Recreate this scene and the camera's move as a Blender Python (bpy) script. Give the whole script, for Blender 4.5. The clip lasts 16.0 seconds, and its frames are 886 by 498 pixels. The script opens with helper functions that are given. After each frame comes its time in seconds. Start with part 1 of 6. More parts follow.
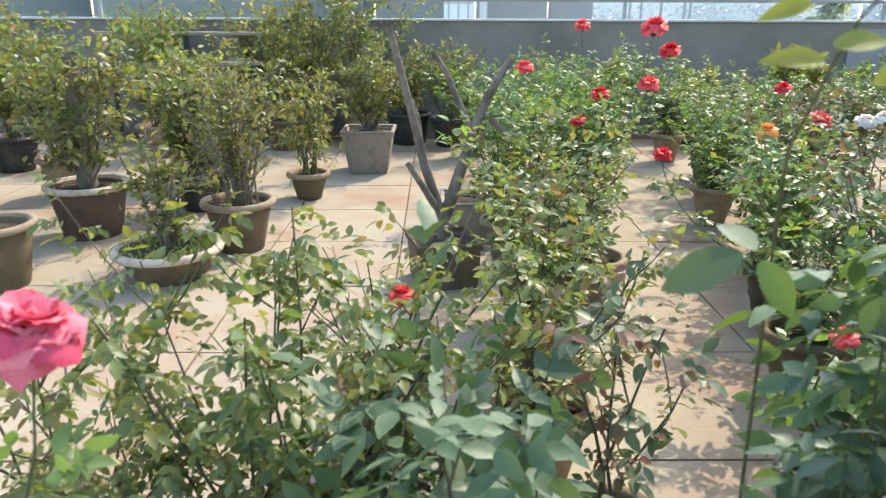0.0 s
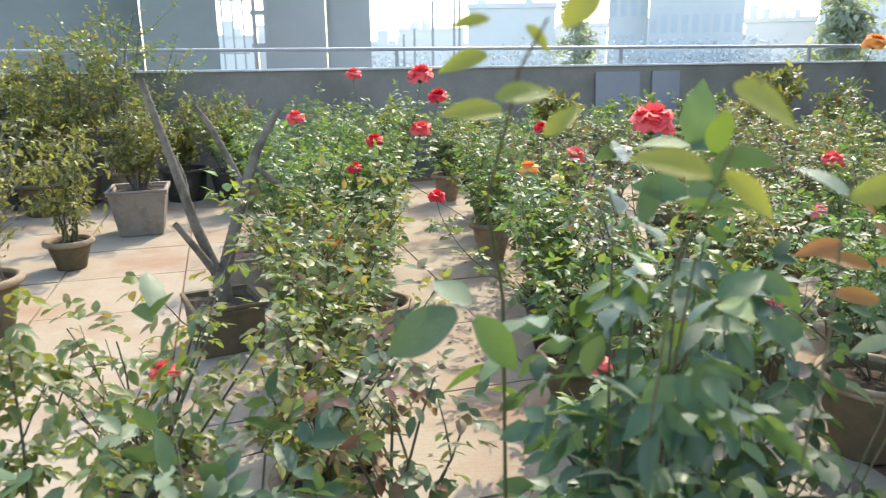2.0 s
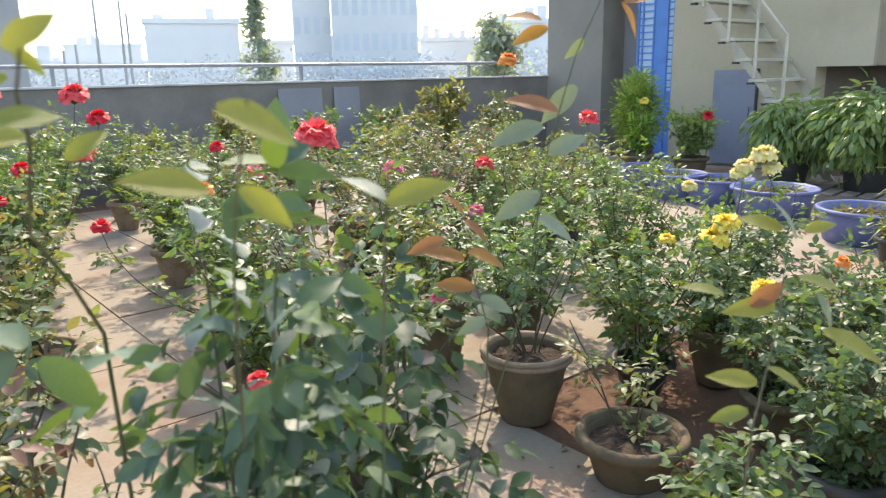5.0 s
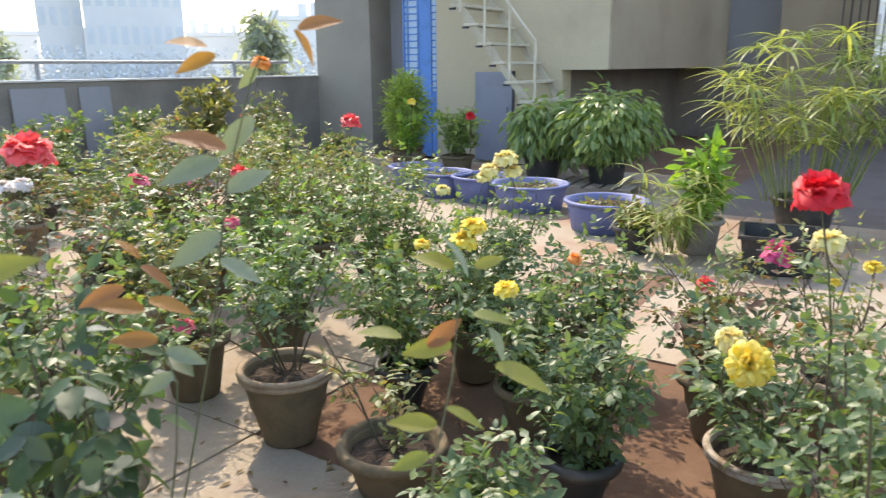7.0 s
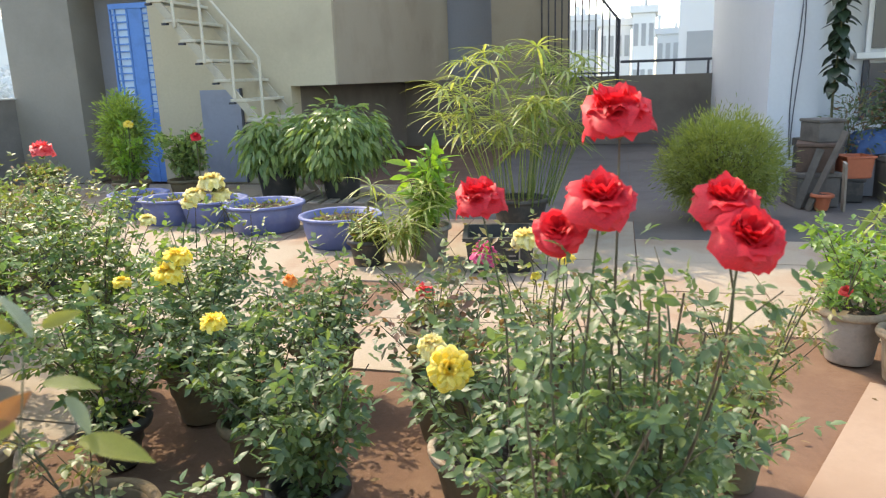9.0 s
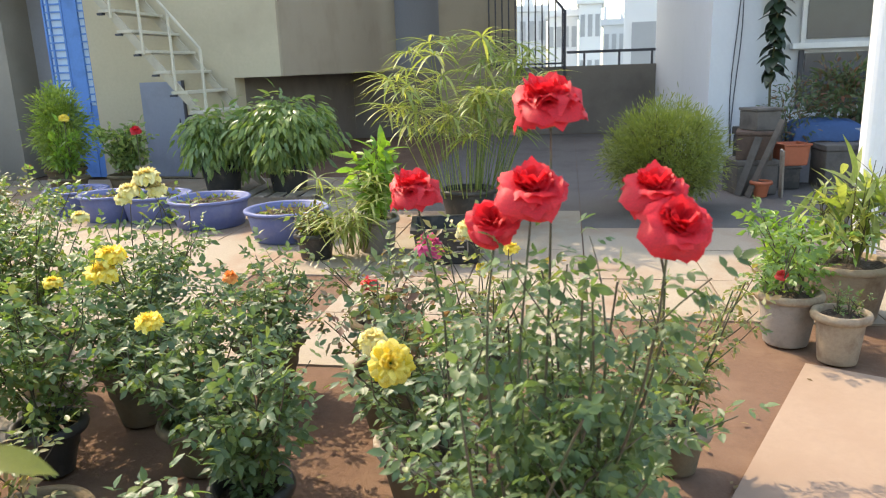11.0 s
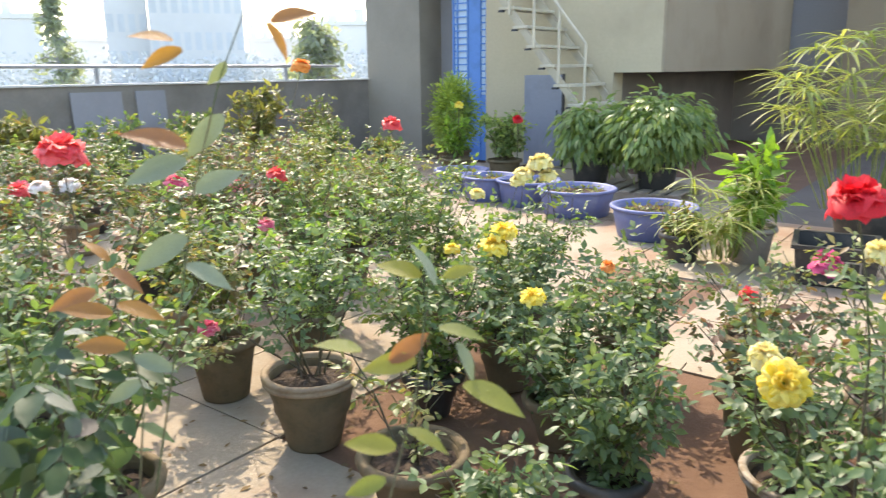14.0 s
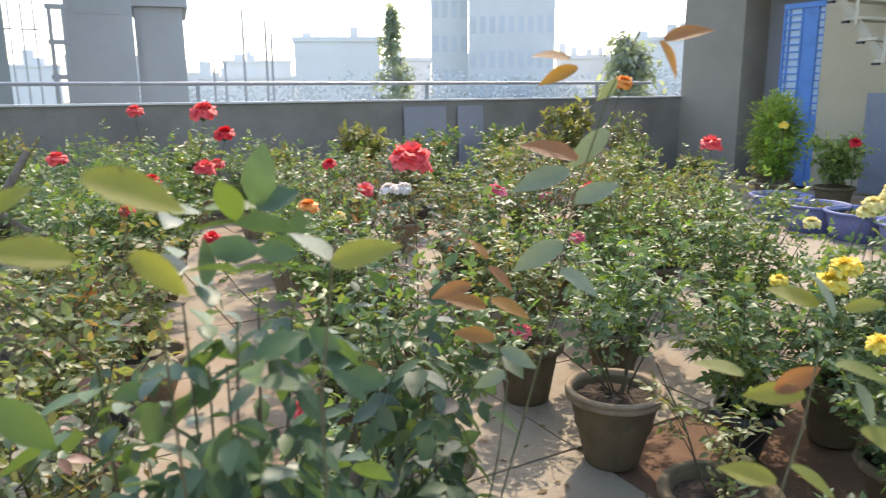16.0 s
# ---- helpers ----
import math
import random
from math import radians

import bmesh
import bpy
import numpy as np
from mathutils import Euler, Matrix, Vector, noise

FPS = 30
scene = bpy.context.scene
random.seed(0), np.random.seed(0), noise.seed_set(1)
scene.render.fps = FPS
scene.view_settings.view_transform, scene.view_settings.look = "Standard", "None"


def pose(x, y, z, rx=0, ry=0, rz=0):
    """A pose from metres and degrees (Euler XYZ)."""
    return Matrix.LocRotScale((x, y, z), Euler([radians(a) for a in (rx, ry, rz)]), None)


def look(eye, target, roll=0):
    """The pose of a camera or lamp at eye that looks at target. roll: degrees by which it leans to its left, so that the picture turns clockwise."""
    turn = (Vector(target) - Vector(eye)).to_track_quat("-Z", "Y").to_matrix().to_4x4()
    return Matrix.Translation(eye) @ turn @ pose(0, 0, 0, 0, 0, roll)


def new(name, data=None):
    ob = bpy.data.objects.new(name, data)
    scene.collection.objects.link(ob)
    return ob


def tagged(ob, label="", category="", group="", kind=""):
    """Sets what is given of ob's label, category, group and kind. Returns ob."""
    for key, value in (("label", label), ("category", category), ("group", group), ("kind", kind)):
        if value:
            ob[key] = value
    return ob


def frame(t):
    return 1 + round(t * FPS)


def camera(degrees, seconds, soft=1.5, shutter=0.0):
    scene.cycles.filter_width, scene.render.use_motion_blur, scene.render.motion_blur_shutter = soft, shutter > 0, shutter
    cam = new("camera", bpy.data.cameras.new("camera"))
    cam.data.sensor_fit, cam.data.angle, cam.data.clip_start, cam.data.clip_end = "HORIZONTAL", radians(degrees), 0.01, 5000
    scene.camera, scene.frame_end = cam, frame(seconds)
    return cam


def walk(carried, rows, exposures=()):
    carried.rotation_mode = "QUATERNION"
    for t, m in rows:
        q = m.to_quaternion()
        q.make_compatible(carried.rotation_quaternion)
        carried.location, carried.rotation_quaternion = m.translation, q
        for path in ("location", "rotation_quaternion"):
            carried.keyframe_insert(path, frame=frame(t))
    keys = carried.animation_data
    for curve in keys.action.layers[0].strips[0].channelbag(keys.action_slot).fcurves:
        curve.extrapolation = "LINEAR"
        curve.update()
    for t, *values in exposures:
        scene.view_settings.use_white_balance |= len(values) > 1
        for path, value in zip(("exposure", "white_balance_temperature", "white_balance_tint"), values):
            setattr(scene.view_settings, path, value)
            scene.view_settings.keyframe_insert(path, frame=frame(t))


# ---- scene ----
cam = camera(62.66, 16.0, soft=1.1, shutter=0.3)
EXPOSURE = 1.94
PATH = [
    (0.0, 0.003, -0.019, 1.301, -0.53, -17.92, -0.24),
    (0.5, 0.017, -0.002, 1.305, -5.03, -16.48, 0.48),
    (1.0, 0.042, 0.014, 1.308, -9.37, -15.04, 0.76),
    (1.5, 0.071, 0.023, 1.308, -12.33, -14.26, 0.47),
    (2.0, 0.099, 0.035, 1.305, -16.85, -14.44, 0.68),
    (2.5, 0.111, 0.043, 1.308, -20.21, -14.60, 0.62),
    (3.0, 0.122, 0.037, 1.310, -23.97, -14.11, 0.71),
    (3.5, 0.139, 0.026, 1.306, -28.41, -13.71, 0.62),
    (4.0, 0.160, 0.011, 1.304, -32.91, -13.48, 1.00),
    (6.5, 0.286, -0.078, 1.333, -51.56, -14.06, 0.40),
    (7.0, 0.335, -0.083, 1.345, -57.03, -14.00, 0.55),
    (7.5, 0.374, -0.119, 1.341, -63.52, -13.60, 0.94),
    (8.0, 0.418, -0.142, 1.345, -69.49, -14.07, 1.16),
    (8.5, 0.460, -0.169, 1.343, -73.03, -13.90, 1.60),
    (9.0, 0.476, -0.200, 1.341, -76.69, -13.22, 1.78),
    (11.5, 0.502, -0.230, 1.338, -80.58, -14.04, 1.93),
    (12.0, 0.491, -0.211, 1.343, -76.40, -14.17, 1.98),
    (12.5, 0.483, -0.181, 1.347, -72.05, -13.56, 1.38),
    (13.0, 0.472, -0.157, 1.346, -66.31, -13.29, 1.03),
    (13.5, 0.455, -0.126, 1.340, -60.03, -13.39, 0.80),
    (14.0, 0.438, -0.122, 1.333, -52.80, -13.65, 0.72),
    (14.5, 0.410, -0.107, 1.337, -46.60, -13.18, 0.02),
    (15.0, 0.393, -0.091, 1.342, -40.79, -11.97, -0.10),
    (15.5, 0.365, -0.085, 1.343, -35.34, -11.68, 0.67),
    (16.0, 0.348, -0.073, 1.334, -29.80, -12.15, 0.49),
]
walk(cam, [(t, pose(x, y, z, 90 + pitch, roll, yaw)) for t, x, y, z, yaw, pitch, roll in PATH], exposures=[(0, EXPOSURE + 0.12, 7100, 5), (1.5, EXPOSURE + 0.14, 7100, 6), (3.5, EXPOSURE + 0.05, 7350, 10), (4, EXPOSURE + 0.03, 7350, 11), (7, EXPOSURE + 0.13, 7500, 13),
                          (9, EXPOSURE + 0.16, 7850, 10), (12, EXPOSURE + 0.12, 8000, 10), (13.5, EXPOSURE + 0.38, 7750, 12), (14.5, EXPOSURE + 0.34, 7700, 12), (16, EXPOSURE - 0.1, 7400, 13)])
cam.data.dof.use_dof, cam.data.dof.focus_distance, cam.data.dof.aperture_fstop = True, 3.2, 7.0

# ---------------------------------------------------------------- light and air
SUN_AZ, SUN_EL = 37.0, 48.0          # degrees from +y towards +x, and above the horizon
world = bpy.data.worlds.new("sky")
scene.world = world
world.use_nodes = True
wn = world.node_tree
sky = wn.nodes.new("ShaderNodeTexSky")
sky.sky_type, sky.sun_disc = "NISHITA", False
sky.sun_elevation, sky.sun_rotation = radians(SUN_EL), radians(SUN_AZ)
sky.air_density, sky.dust_density, sky.ozone_density = 1.0, 1.2, 1.5
wn.nodes["Background"].inputs["Strength"].default_value = 0.15
wn.links.new(sky.outputs[0], wn.nodes["Background"].inputs["Color"])
sun_data = bpy.data.lights.new("sun", "SUN")
sun_data.energy, sun_data.angle, sun_data.color = 1.36, radians(0.6), (1.0, 0.93, 0.82)
sun = new("sun", sun_data)
sun_way = Vector((math.sin(radians(SUN_AZ)) * math.cos(radians(SUN_EL)), math.cos(radians(SUN_AZ)) * math.cos(radians(SUN_EL)), math.sin(radians(SUN_EL))))
sun.matrix_world = look(sun_way * 40, (0, 0, 0))


# ---------------------------------------------------------------- materials
def material(name, base, rough=0.7, vary=0.25, grain=40.0, blotch=2.5, bump=0.3, second=None, second_at=0.55, metal=0.0, spec=0.4, coord="Object", distance=0.01):
    """Two scales of noise over a base colour, a second colour in blotches, and a fine relief."""
    m = bpy.data.materials.new(name)
    m.use_nodes = True
    t = m.node_tree
    p = t.nodes["Principled BSDF"]
    co = t.nodes.new("ShaderNodeTexCoord")
    def node(kind, **values):
        n = t.nodes.new(kind)
        for k, v in values.items():
            n.inputs[k].default_value = v
        return n
    fine = node("ShaderNodeTexNoise", Scale=grain, Detail=6.0, Roughness=0.65)
    wide = node("ShaderNodeTexNoise", Scale=blotch, Detail=5.0, Roughness=0.6)
    place = t.nodes.new("ShaderNodeNewGeometry").outputs["Position"] if coord == "World" else co.outputs[coord]
    for n in (fine, wide):
        t.links.new(place, n.inputs["Vector"])
    dark = [c * (1 - vary) for c in base]
    light = [min(1, c * (1 + vary)) for c in base]
    mix1 = node("ShaderNodeMix")
    mix1.data_type = "RGBA"
    mix1.inputs[6].default_value, mix1.inputs[7].default_value = (*dark, 1), (*light, 1)
    t.links.new(fine.outputs["Fac"], mix1.inputs[0])
    out = mix1.outputs[2]
    other = second or [c * (1 - 1.4 * vary) for c in base]
    ramp = node("ShaderNodeMapRange")
    ramp.inputs[1].default_value, ramp.inputs[2].default_value = second_at - 0.06, second_at + 0.14
    t.links.new(wide.outputs["Fac"], ramp.inputs[0])
    mix2 = node("ShaderNodeMix")
    mix2.data_type = "RGBA"
    t.links.new(ramp.outputs[0], mix2.inputs[0])
    t.links.new(out, mix2.inputs[6])
    mix2.inputs[7].default_value = (*other, 1)
    out = mix2.outputs[2]
    t.links.new(out, p.inputs["Base Color"])
    p.inputs["Roughness"].default_value, p.inputs["Metallic"].default_value = rough, metal
    p.inputs["Specular IOR Level"].default_value = spec
    if bump:
        b = node("ShaderNodeBump", Strength=bump, Distance=distance)
        t.links.new(fine.outputs["Fac"], b.inputs["Height"])
        t.links.new(b.outputs[0], p.inputs["Normal"])
    return m


def leaf_material(name, colours, rough=0.42, through_share=0.42, glow=1.5, bump=True, by_object=False, spec=0.5):
    """Leaves: each takes its own colour from a ramp; light passes through them, tinted."""
    m = bpy.data.materials.new(name)
    m.use_nodes = True
    t = m.node_tree
    p = t.nodes["Principled BSDF"]
    geo = t.nodes.new("ShaderNodeNewGeometry")
    ramp = t.nodes.new("ShaderNodeValToRGB")
    while len(ramp.color_ramp.elements) < len(colours):
        ramp.color_ramp.elements.new(0.5)
    for i, c in enumerate(colours):
        ramp.color_ramp.elements[i].position = i / (len(colours) - 1)
        ramp.color_ramp.elements[i].color = (*c, 1)
    if by_object:
        info = t.nodes.new("ShaderNodeObjectInfo")
        t.links.new(info.outputs["Random"], ramp.inputs[0])
    else:
        t.links.new(geo.outputs["Random Per Island"], ramp.inputs[0])
    noise_node = t.nodes.new("ShaderNodeTexNoise")
    noise_node.inputs["Scale"].default_value = 45.0
    co = t.nodes.new("ShaderNodeTexCoord")
    t.links.new(co.outputs["Object"], noise_node.inputs["Vector"])
    shade = t.nodes.new("ShaderNodeMapRange")
    shade.inputs[3].default_value, shade.inputs[4].default_value = 0.65, 1.35
    t.links.new(noise_node.outputs["Fac"], shade.inputs[0])
    mul = t.nodes.new("ShaderNodeVectorMath")
    mul.operation = "SCALE"
    t.links.new(ramp.outputs[0], mul.inputs[0])
    t.links.new(shade.outputs[0], mul.inputs["Scale"])
    t.links.new(mul.outputs[0], p.inputs["Base Color"])
    p.inputs["Roughness"].default_value, p.inputs["Specular IOR Level"].default_value = rough, spec
    tint = t.nodes.new("ShaderNodeVectorMath")
    tint.operation = "MULTIPLY"
    tint.inputs[1].default_value = (glow * 1.15, glow * 1.1, glow * 0.5)
    t.links.new(mul.outputs[0], tint.inputs[0])
    tr = t.nodes.new("ShaderNodeBsdfTranslucent")
    t.links.new(tint.outputs[0], tr.inputs["Color"])
    if bump:
        b = t.nodes.new("ShaderNodeBump")
        b.inputs["Strength"].default_value, b.inputs["Distance"].default_value = 0.35, 0.004
        t.links.new(noise_node.outputs["Fac"], b.inputs["Height"])
        t.links.new(b.outputs[0], p.inputs["Normal"])
    mixer = t.nodes.new("ShaderNodeMixShader")
    mixer.inputs[0].default_value = through_share
    t.links.new(p.outputs[0], mixer.inputs[1])
    t.links.new(tr.outputs[0], mixer.inputs[2])
    t.links.new(mixer.outputs[0], t.nodes["Material Output"].inputs["Surface"])
    return m


def petal_material(name, deep, pale):
    """Petals: deep at the heart, paler to the rim, soft light through them."""
    m = leaf_material(name, [deep, pale, deep], rough=0.55, through_share=0.35, glow=1.0, bump=False)
    for n in m.node_tree.nodes:
        if n.type == "VECT_MATH" and n.operation == "MULTIPLY":
            n.inputs[1].default_value = (1.1, 0.95, 0.95)
    return m


M = {}
M["slab"] = material("cream_slab", (0.325, 0.268, 0.197), 0.85, 0.22, 55, 1.3, 0.3, (0.275, 0.175, 0.113), 0.53, coord="World")
M["peach_slab"] = material("peach_concrete", (0.33, 0.235, 0.165), 0.85, 0.16, 55, 1.3, 0.3, (0.28, 0.185, 0.125), 0.55)
M["earth"] = material("brown_floor", (0.15, 0.083, 0.05), 0.95, 0.25, 40, 2.0, 0.5, (0.205, 0.122, 0.075), 0.57)
# grey-brown concrete with imitated shade in its base colour
M["shaded_concrete"] = material("shaded_grey_brown_concrete", (0.125, 0.108, 0.095), 0.95, 0.2, 40, 1.5, 0.3, (0.095, 0.08, 0.07), 0.53)
M["terracotta"] = material("terracotta", (0.15, 0.11, 0.062), 0.9, 0.22, 60, 9, 0.3, (0.095, 0.08, 0.045), 0.53)
M["terracotta_pale"] = material("lime_stained_terracotta", (0.31, 0.235, 0.155), 0.9, 0.22, 60, 12, 0.3, (0.22, 0.15, 0.095), 0.53)
M["terracotta_rim"] = material("weathered_rim", (0.50, 0.42, 0.33), 0.9, 0.2, 70, 16, 0.3, (0.34, 0.24, 0.16), 0.55)
M["dark_pot"] = material("dark_plastic_pot", (0.035, 0.033, 0.03), 0.5, 0.3, 60, 8, 0.1, (0.09, 0.075, 0.06), 0.56)
M["cement_pot"] = material("cement_planter", (0.30, 0.25, 0.20), 0.9, 0.2, 50, 8, 0.4, (0.20, 0.17, 0.13), 0.55)
M["blue_tub"] = material("blue_plastic", (0.125, 0.15, 0.30), 0.5, 0.15, 30, 6, 0.05, (0.19, 0.21, 0.33), 0.58)
M["dark_brown_pot"] = material("dark_brown_pot", (0.11, 0.07, 0.05), 0.85, 0.25, 50, 8, 0.3, (0.07, 0.045, 0.035), 0.55)
M["soil"] = material("potting_soil", (0.06, 0.042, 0.03), 1.0, 0.5, 90, 20, 1.0, (0.12, 0.085, 0.055), 0.55)
M["parapet"] = material("weathered_parapet", (0.225, 0.205, 0.18), 0.95, 0.2, 30, 1.2, 0.3, (0.165, 0.15, 0.13), 0.5)
# brown render, base colour lowered to imitate the overhang's shade
M["brown_shade_wall"] = material("shaded_brown_render", (0.185, 0.158, 0.13), 0.95, 0.15, 30, 1.0, 0.2, (0.145, 0.122, 0.10), 0.52)
M["coping"] = material("pale_coping", (0.55, 0.55, 0.53), 0.8, 0.2, 40, 3, 0.2)
M["rail"] = material("grey_pipe", (0.30, 0.31, 0.32), 0.5, 0.2, 60, 5, 0.05, (0.42, 0.42, 0.42), 0.6, metal=0.4)
M["beige_wall"] = material("beige_render", (0.48, 0.415, 0.29), 0.9, 0.1, 25, 0.9, 0.12, (0.41, 0.35, 0.245), 0.55)
# pier: the tower's beige taken down in colour to imitate shade
M["pier_wall"] = material("shaded_pier_render", (0.28, 0.25, 0.205), 0.9, 0.1, 25, 0.9, 0.12, (0.235, 0.21, 0.172), 0.55)
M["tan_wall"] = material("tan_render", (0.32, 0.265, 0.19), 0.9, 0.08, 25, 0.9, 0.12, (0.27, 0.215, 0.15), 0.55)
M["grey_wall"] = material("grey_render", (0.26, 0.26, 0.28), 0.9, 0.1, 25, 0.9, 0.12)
M["white_wall"] = material("whitewash", (0.58, 0.59, 0.60), 0.85, 0.06, 25, 1.5, 0.1, (0.55, 0.56, 0.57), 0.6)
M["blue_paint"] = material("blue_enamel", (0.10, 0.25, 0.58), 0.35, 0.15, 30, 4, 0.05)
M["blue_sheet"] = material("pale_blue_sheet", (0.25, 0.265, 0.32), 0.5, 0.1, 30, 3, 0.05)
M["steel_beige"] = material("cream_painted_steel", (0.52, 0.48, 0.375), 0.6, 0.12, 50, 5, 0.1)
M["steel_dull"] = material("dusty_beige_steel", (0.44, 0.395, 0.30), 0.7, 0.12, 50, 5, 0.1, (0.36, 0.32, 0.25), 0.55)
M["dark_metal"] = material("dark_painted_steel", (0.05, 0.05, 0.06), 0.5, 0.2, 50, 5, 0.1)
M["white_paint"] = material("white_painted_pipe", (0.75, 0.75, 0.74), 0.45, 0.05, 40, 6, 0.05)
M["wood"] = material("grey_wood", (0.33, 0.27, 0.21), 0.85, 0.25, 60, 5, 0.3)
# city walls and panes: base colours paled to imitate haze
M["haze_white"] = material("hazed_white_wall", (0.72, 0.72, 0.70), 0.9, 0.06, 0.3, 0.05, 0.0)
M["haze_pale"] = material("hazed_pale_wall", (0.60, 0.61, 0.605), 0.9, 0.08, 0.5, 0.1, 0.0)
M["haze_grey"] = material("hazed_grey_concrete", (0.39, 0.395, 0.39), 0.9, 0.1, 0.8, 0.15, 0.0)
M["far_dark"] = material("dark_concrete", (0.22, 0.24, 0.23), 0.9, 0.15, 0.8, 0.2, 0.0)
M["haze_pane"] = material("hazed_window", (0.51, 0.55, 0.575), 0.4, 0.1, 1, 0.3, 0.0)
M["far_ground"] = material("distant_ground", (0.20, 0.22, 0.20), 1.0, 0.2, 0.05, 0.01, 0.0)
M["stem"] = material("green_brown_cane", (0.11, 0.09, 0.045), 0.7, 0.35, 60, 10, 0.2, (0.06, 0.09, 0.03), 0.5)
M["cane"] = material("red_green_cane", (0.085, 0.065, 0.042), 0.6, 0.35, 60, 10, 0.2, (0.07, 0.095, 0.04), 0.5)
M["bark"] = material("grey_bark", (0.20, 0.165, 0.13), 0.95, 0.35, 70, 12, 0.8, (0.11, 0.09, 0.07), 0.5)
# rose greens are lifted and greyed a little to imitate haze
M["rose_leaf"] = leaf_material("rose_leaf", [(0.068, 0.118, 0.045), (0.106, 0.182, 0.056), (0.133, 0.206, 0.071), (0.087, 0.149, 0.064), (0.197, 0.206, 0.054)])
M["rose_leaf_pale"] = leaf_material("pale_rose_leaf", [(0.105, 0.15, 0.058), (0.145, 0.195, 0.07), (0.185, 0.215, 0.075), (0.125, 0.165, 0.07), (0.23, 0.20, 0.075), (0.19, 0.125, 0.07)])
M["rose_leaf_deep"] = leaf_material("deep_green_rose_leaf", [(0.065, 0.115, 0.055), (0.095, 0.155, 0.07), (0.13, 0.195, 0.085), (0.08, 0.135, 0.065), (0.17, 0.21, 0.07)])
M["rose_leaf_dull"] = leaf_material("dull_rose_leaf", [(0.075, 0.115, 0.045), (0.11, 0.16, 0.055), (0.15, 0.18, 0.055), (0.18, 0.17, 0.05), (0.10, 0.14, 0.055)])
M["rose_leaf_dark"] = leaf_material("dark_rose_leaf", [(0.068, 0.106, 0.056), (0.097, 0.139, 0.078), (0.106, 0.157, 0.078), (0.151, 0.114, 0.071), (0.197, 0.081, 0.056)])
M["rose_leaf_glauca"] = leaf_material("blue_green_rose_leaf", [(0.070, 0.121, 0.060), (0.101, 0.163, 0.084), (0.116, 0.177, 0.096), (0.085, 0.142, 0.066)], rough=0.5, through_share=0.3, glow=1.2)
M["rose_leaf_lush"] = leaf_material("lush_rose_leaf", [(0.078, 0.157, 0.049), (0.124, 0.223, 0.064), (0.178, 0.282, 0.064), (0.106, 0.190, 0.071)])
M["rose_leaf_red"] = leaf_material("bronze_rose_leaf", [(0.097, 0.156, 0.055), (0.132, 0.197, 0.067), (0.179, 0.203, 0.073), (0.120, 0.167, 0.061), (0.226, 0.120, 0.073)])
M["whitewash_rim"] = material("whitewashed_rim", (0.38, 0.33, 0.27), 0.85, 0.25, 70, 18, 0.3, (0.22, 0.15, 0.09), 0.5)
SINGLE = {
    # the lush leaflet green is darkened to imitate leaves seen against the light
    "rose_leaf_lush": leaf_material("shaded_lush_leaflet", [(0.045, 0.085, 0.048), (0.06, 0.11, 0.055), (0.13, 0.20, 0.045), (0.05, 0.095, 0.058), (0.06, 0.10, 0.06), (0.085, 0.14, 0.055)], rough=0.45, through_share=0.28, glow=1.35, spec=0.5, by_object=True),
    "rose_leaf_dark": leaf_material("dark_rose_leaflet", [(0.038, 0.064, 0.042), (0.055, 0.088, 0.055), (0.075, 0.11, 0.065), (0.048, 0.076, 0.05), (0.085, 0.06, 0.05)], through_share=0.25, glow=1.3, spec=0.55, rough=0.4, by_object=True),
    "rose_leaf_glauca": leaf_material("blue_green_leaflet", [(0.055, 0.10, 0.05), (0.08, 0.135, 0.065), (0.10, 0.155, 0.08), (0.07, 0.115, 0.055)], rough=0.5, through_share=0.3, glow=1.2, by_object=True),
    "young": leaf_material("yellow_young_leaflet", [(0.20, 0.22, 0.045), (0.25, 0.25, 0.05), (0.16, 0.20, 0.05)], through_share=0.5, glow=1.5, by_object=True),
    "copper": leaf_material("copper_young_leaflet", [(0.26, 0.11, 0.05), (0.32, 0.17, 0.04), (0.22, 0.09, 0.07)], through_share=0.5, glow=1.5, by_object=True),
    "silver": leaf_material("silver_green_leaflet", [(0.16, 0.20, 0.13), (0.22, 0.26, 0.18)], rough=0.3, through_share=0.3, glow=1.2, by_object=True),
}
# lush and dark small-leaf copies, lowered in colour to imitate backlit shade
M["rose_leaf_lush_near"] = leaf_material("shaded_lush_small_leaf", [(0.045, 0.085, 0.048), (0.06, 0.11, 0.055), (0.10, 0.16, 0.05), (0.05, 0.095, 0.058)], rough=0.45, through_share=0.28, glow=1.35, spec=0.5)
M["rose_leaf_dark_near"] = leaf_material("shaded_dark_rose_leaf", [(0.035, 0.066, 0.032), (0.05, 0.09, 0.04), (0.075, 0.115, 0.05)], through_share=0.35, glow=1.4, spec=0.3, rough=0.5)
M["rose_leaf_glauca_near"] = leaf_material("blue_green_small_leaf", [(0.055, 0.10, 0.05), (0.08, 0.135, 0.065), (0.10, 0.155, 0.08)], rough=0.5, through_share=0.3, glow=1.2)
M["shrub_leaf"] = leaf_material("yellow_green_leaf", [(0.095, 0.12, 0.045), (0.165, 0.185, 0.06), (0.27, 0.27, 0.085), (0.13, 0.145, 0.055), (0.20, 0.15, 0.075)])
M["ficus_leaf"] = leaf_material("ficus_leaf", [(0.10, 0.17, 0.06), (0.17, 0.25, 0.09), (0.27, 0.34, 0.13), (0.12, 0.20, 0.075)], rough=0.33, glow=1.7)
M["feathery_leaf"] = leaf_material("feathery_leaf", [(0.15, 0.19, 0.05), (0.21, 0.25, 0.065), (0.28, 0.31, 0.085)], glow=1.6)
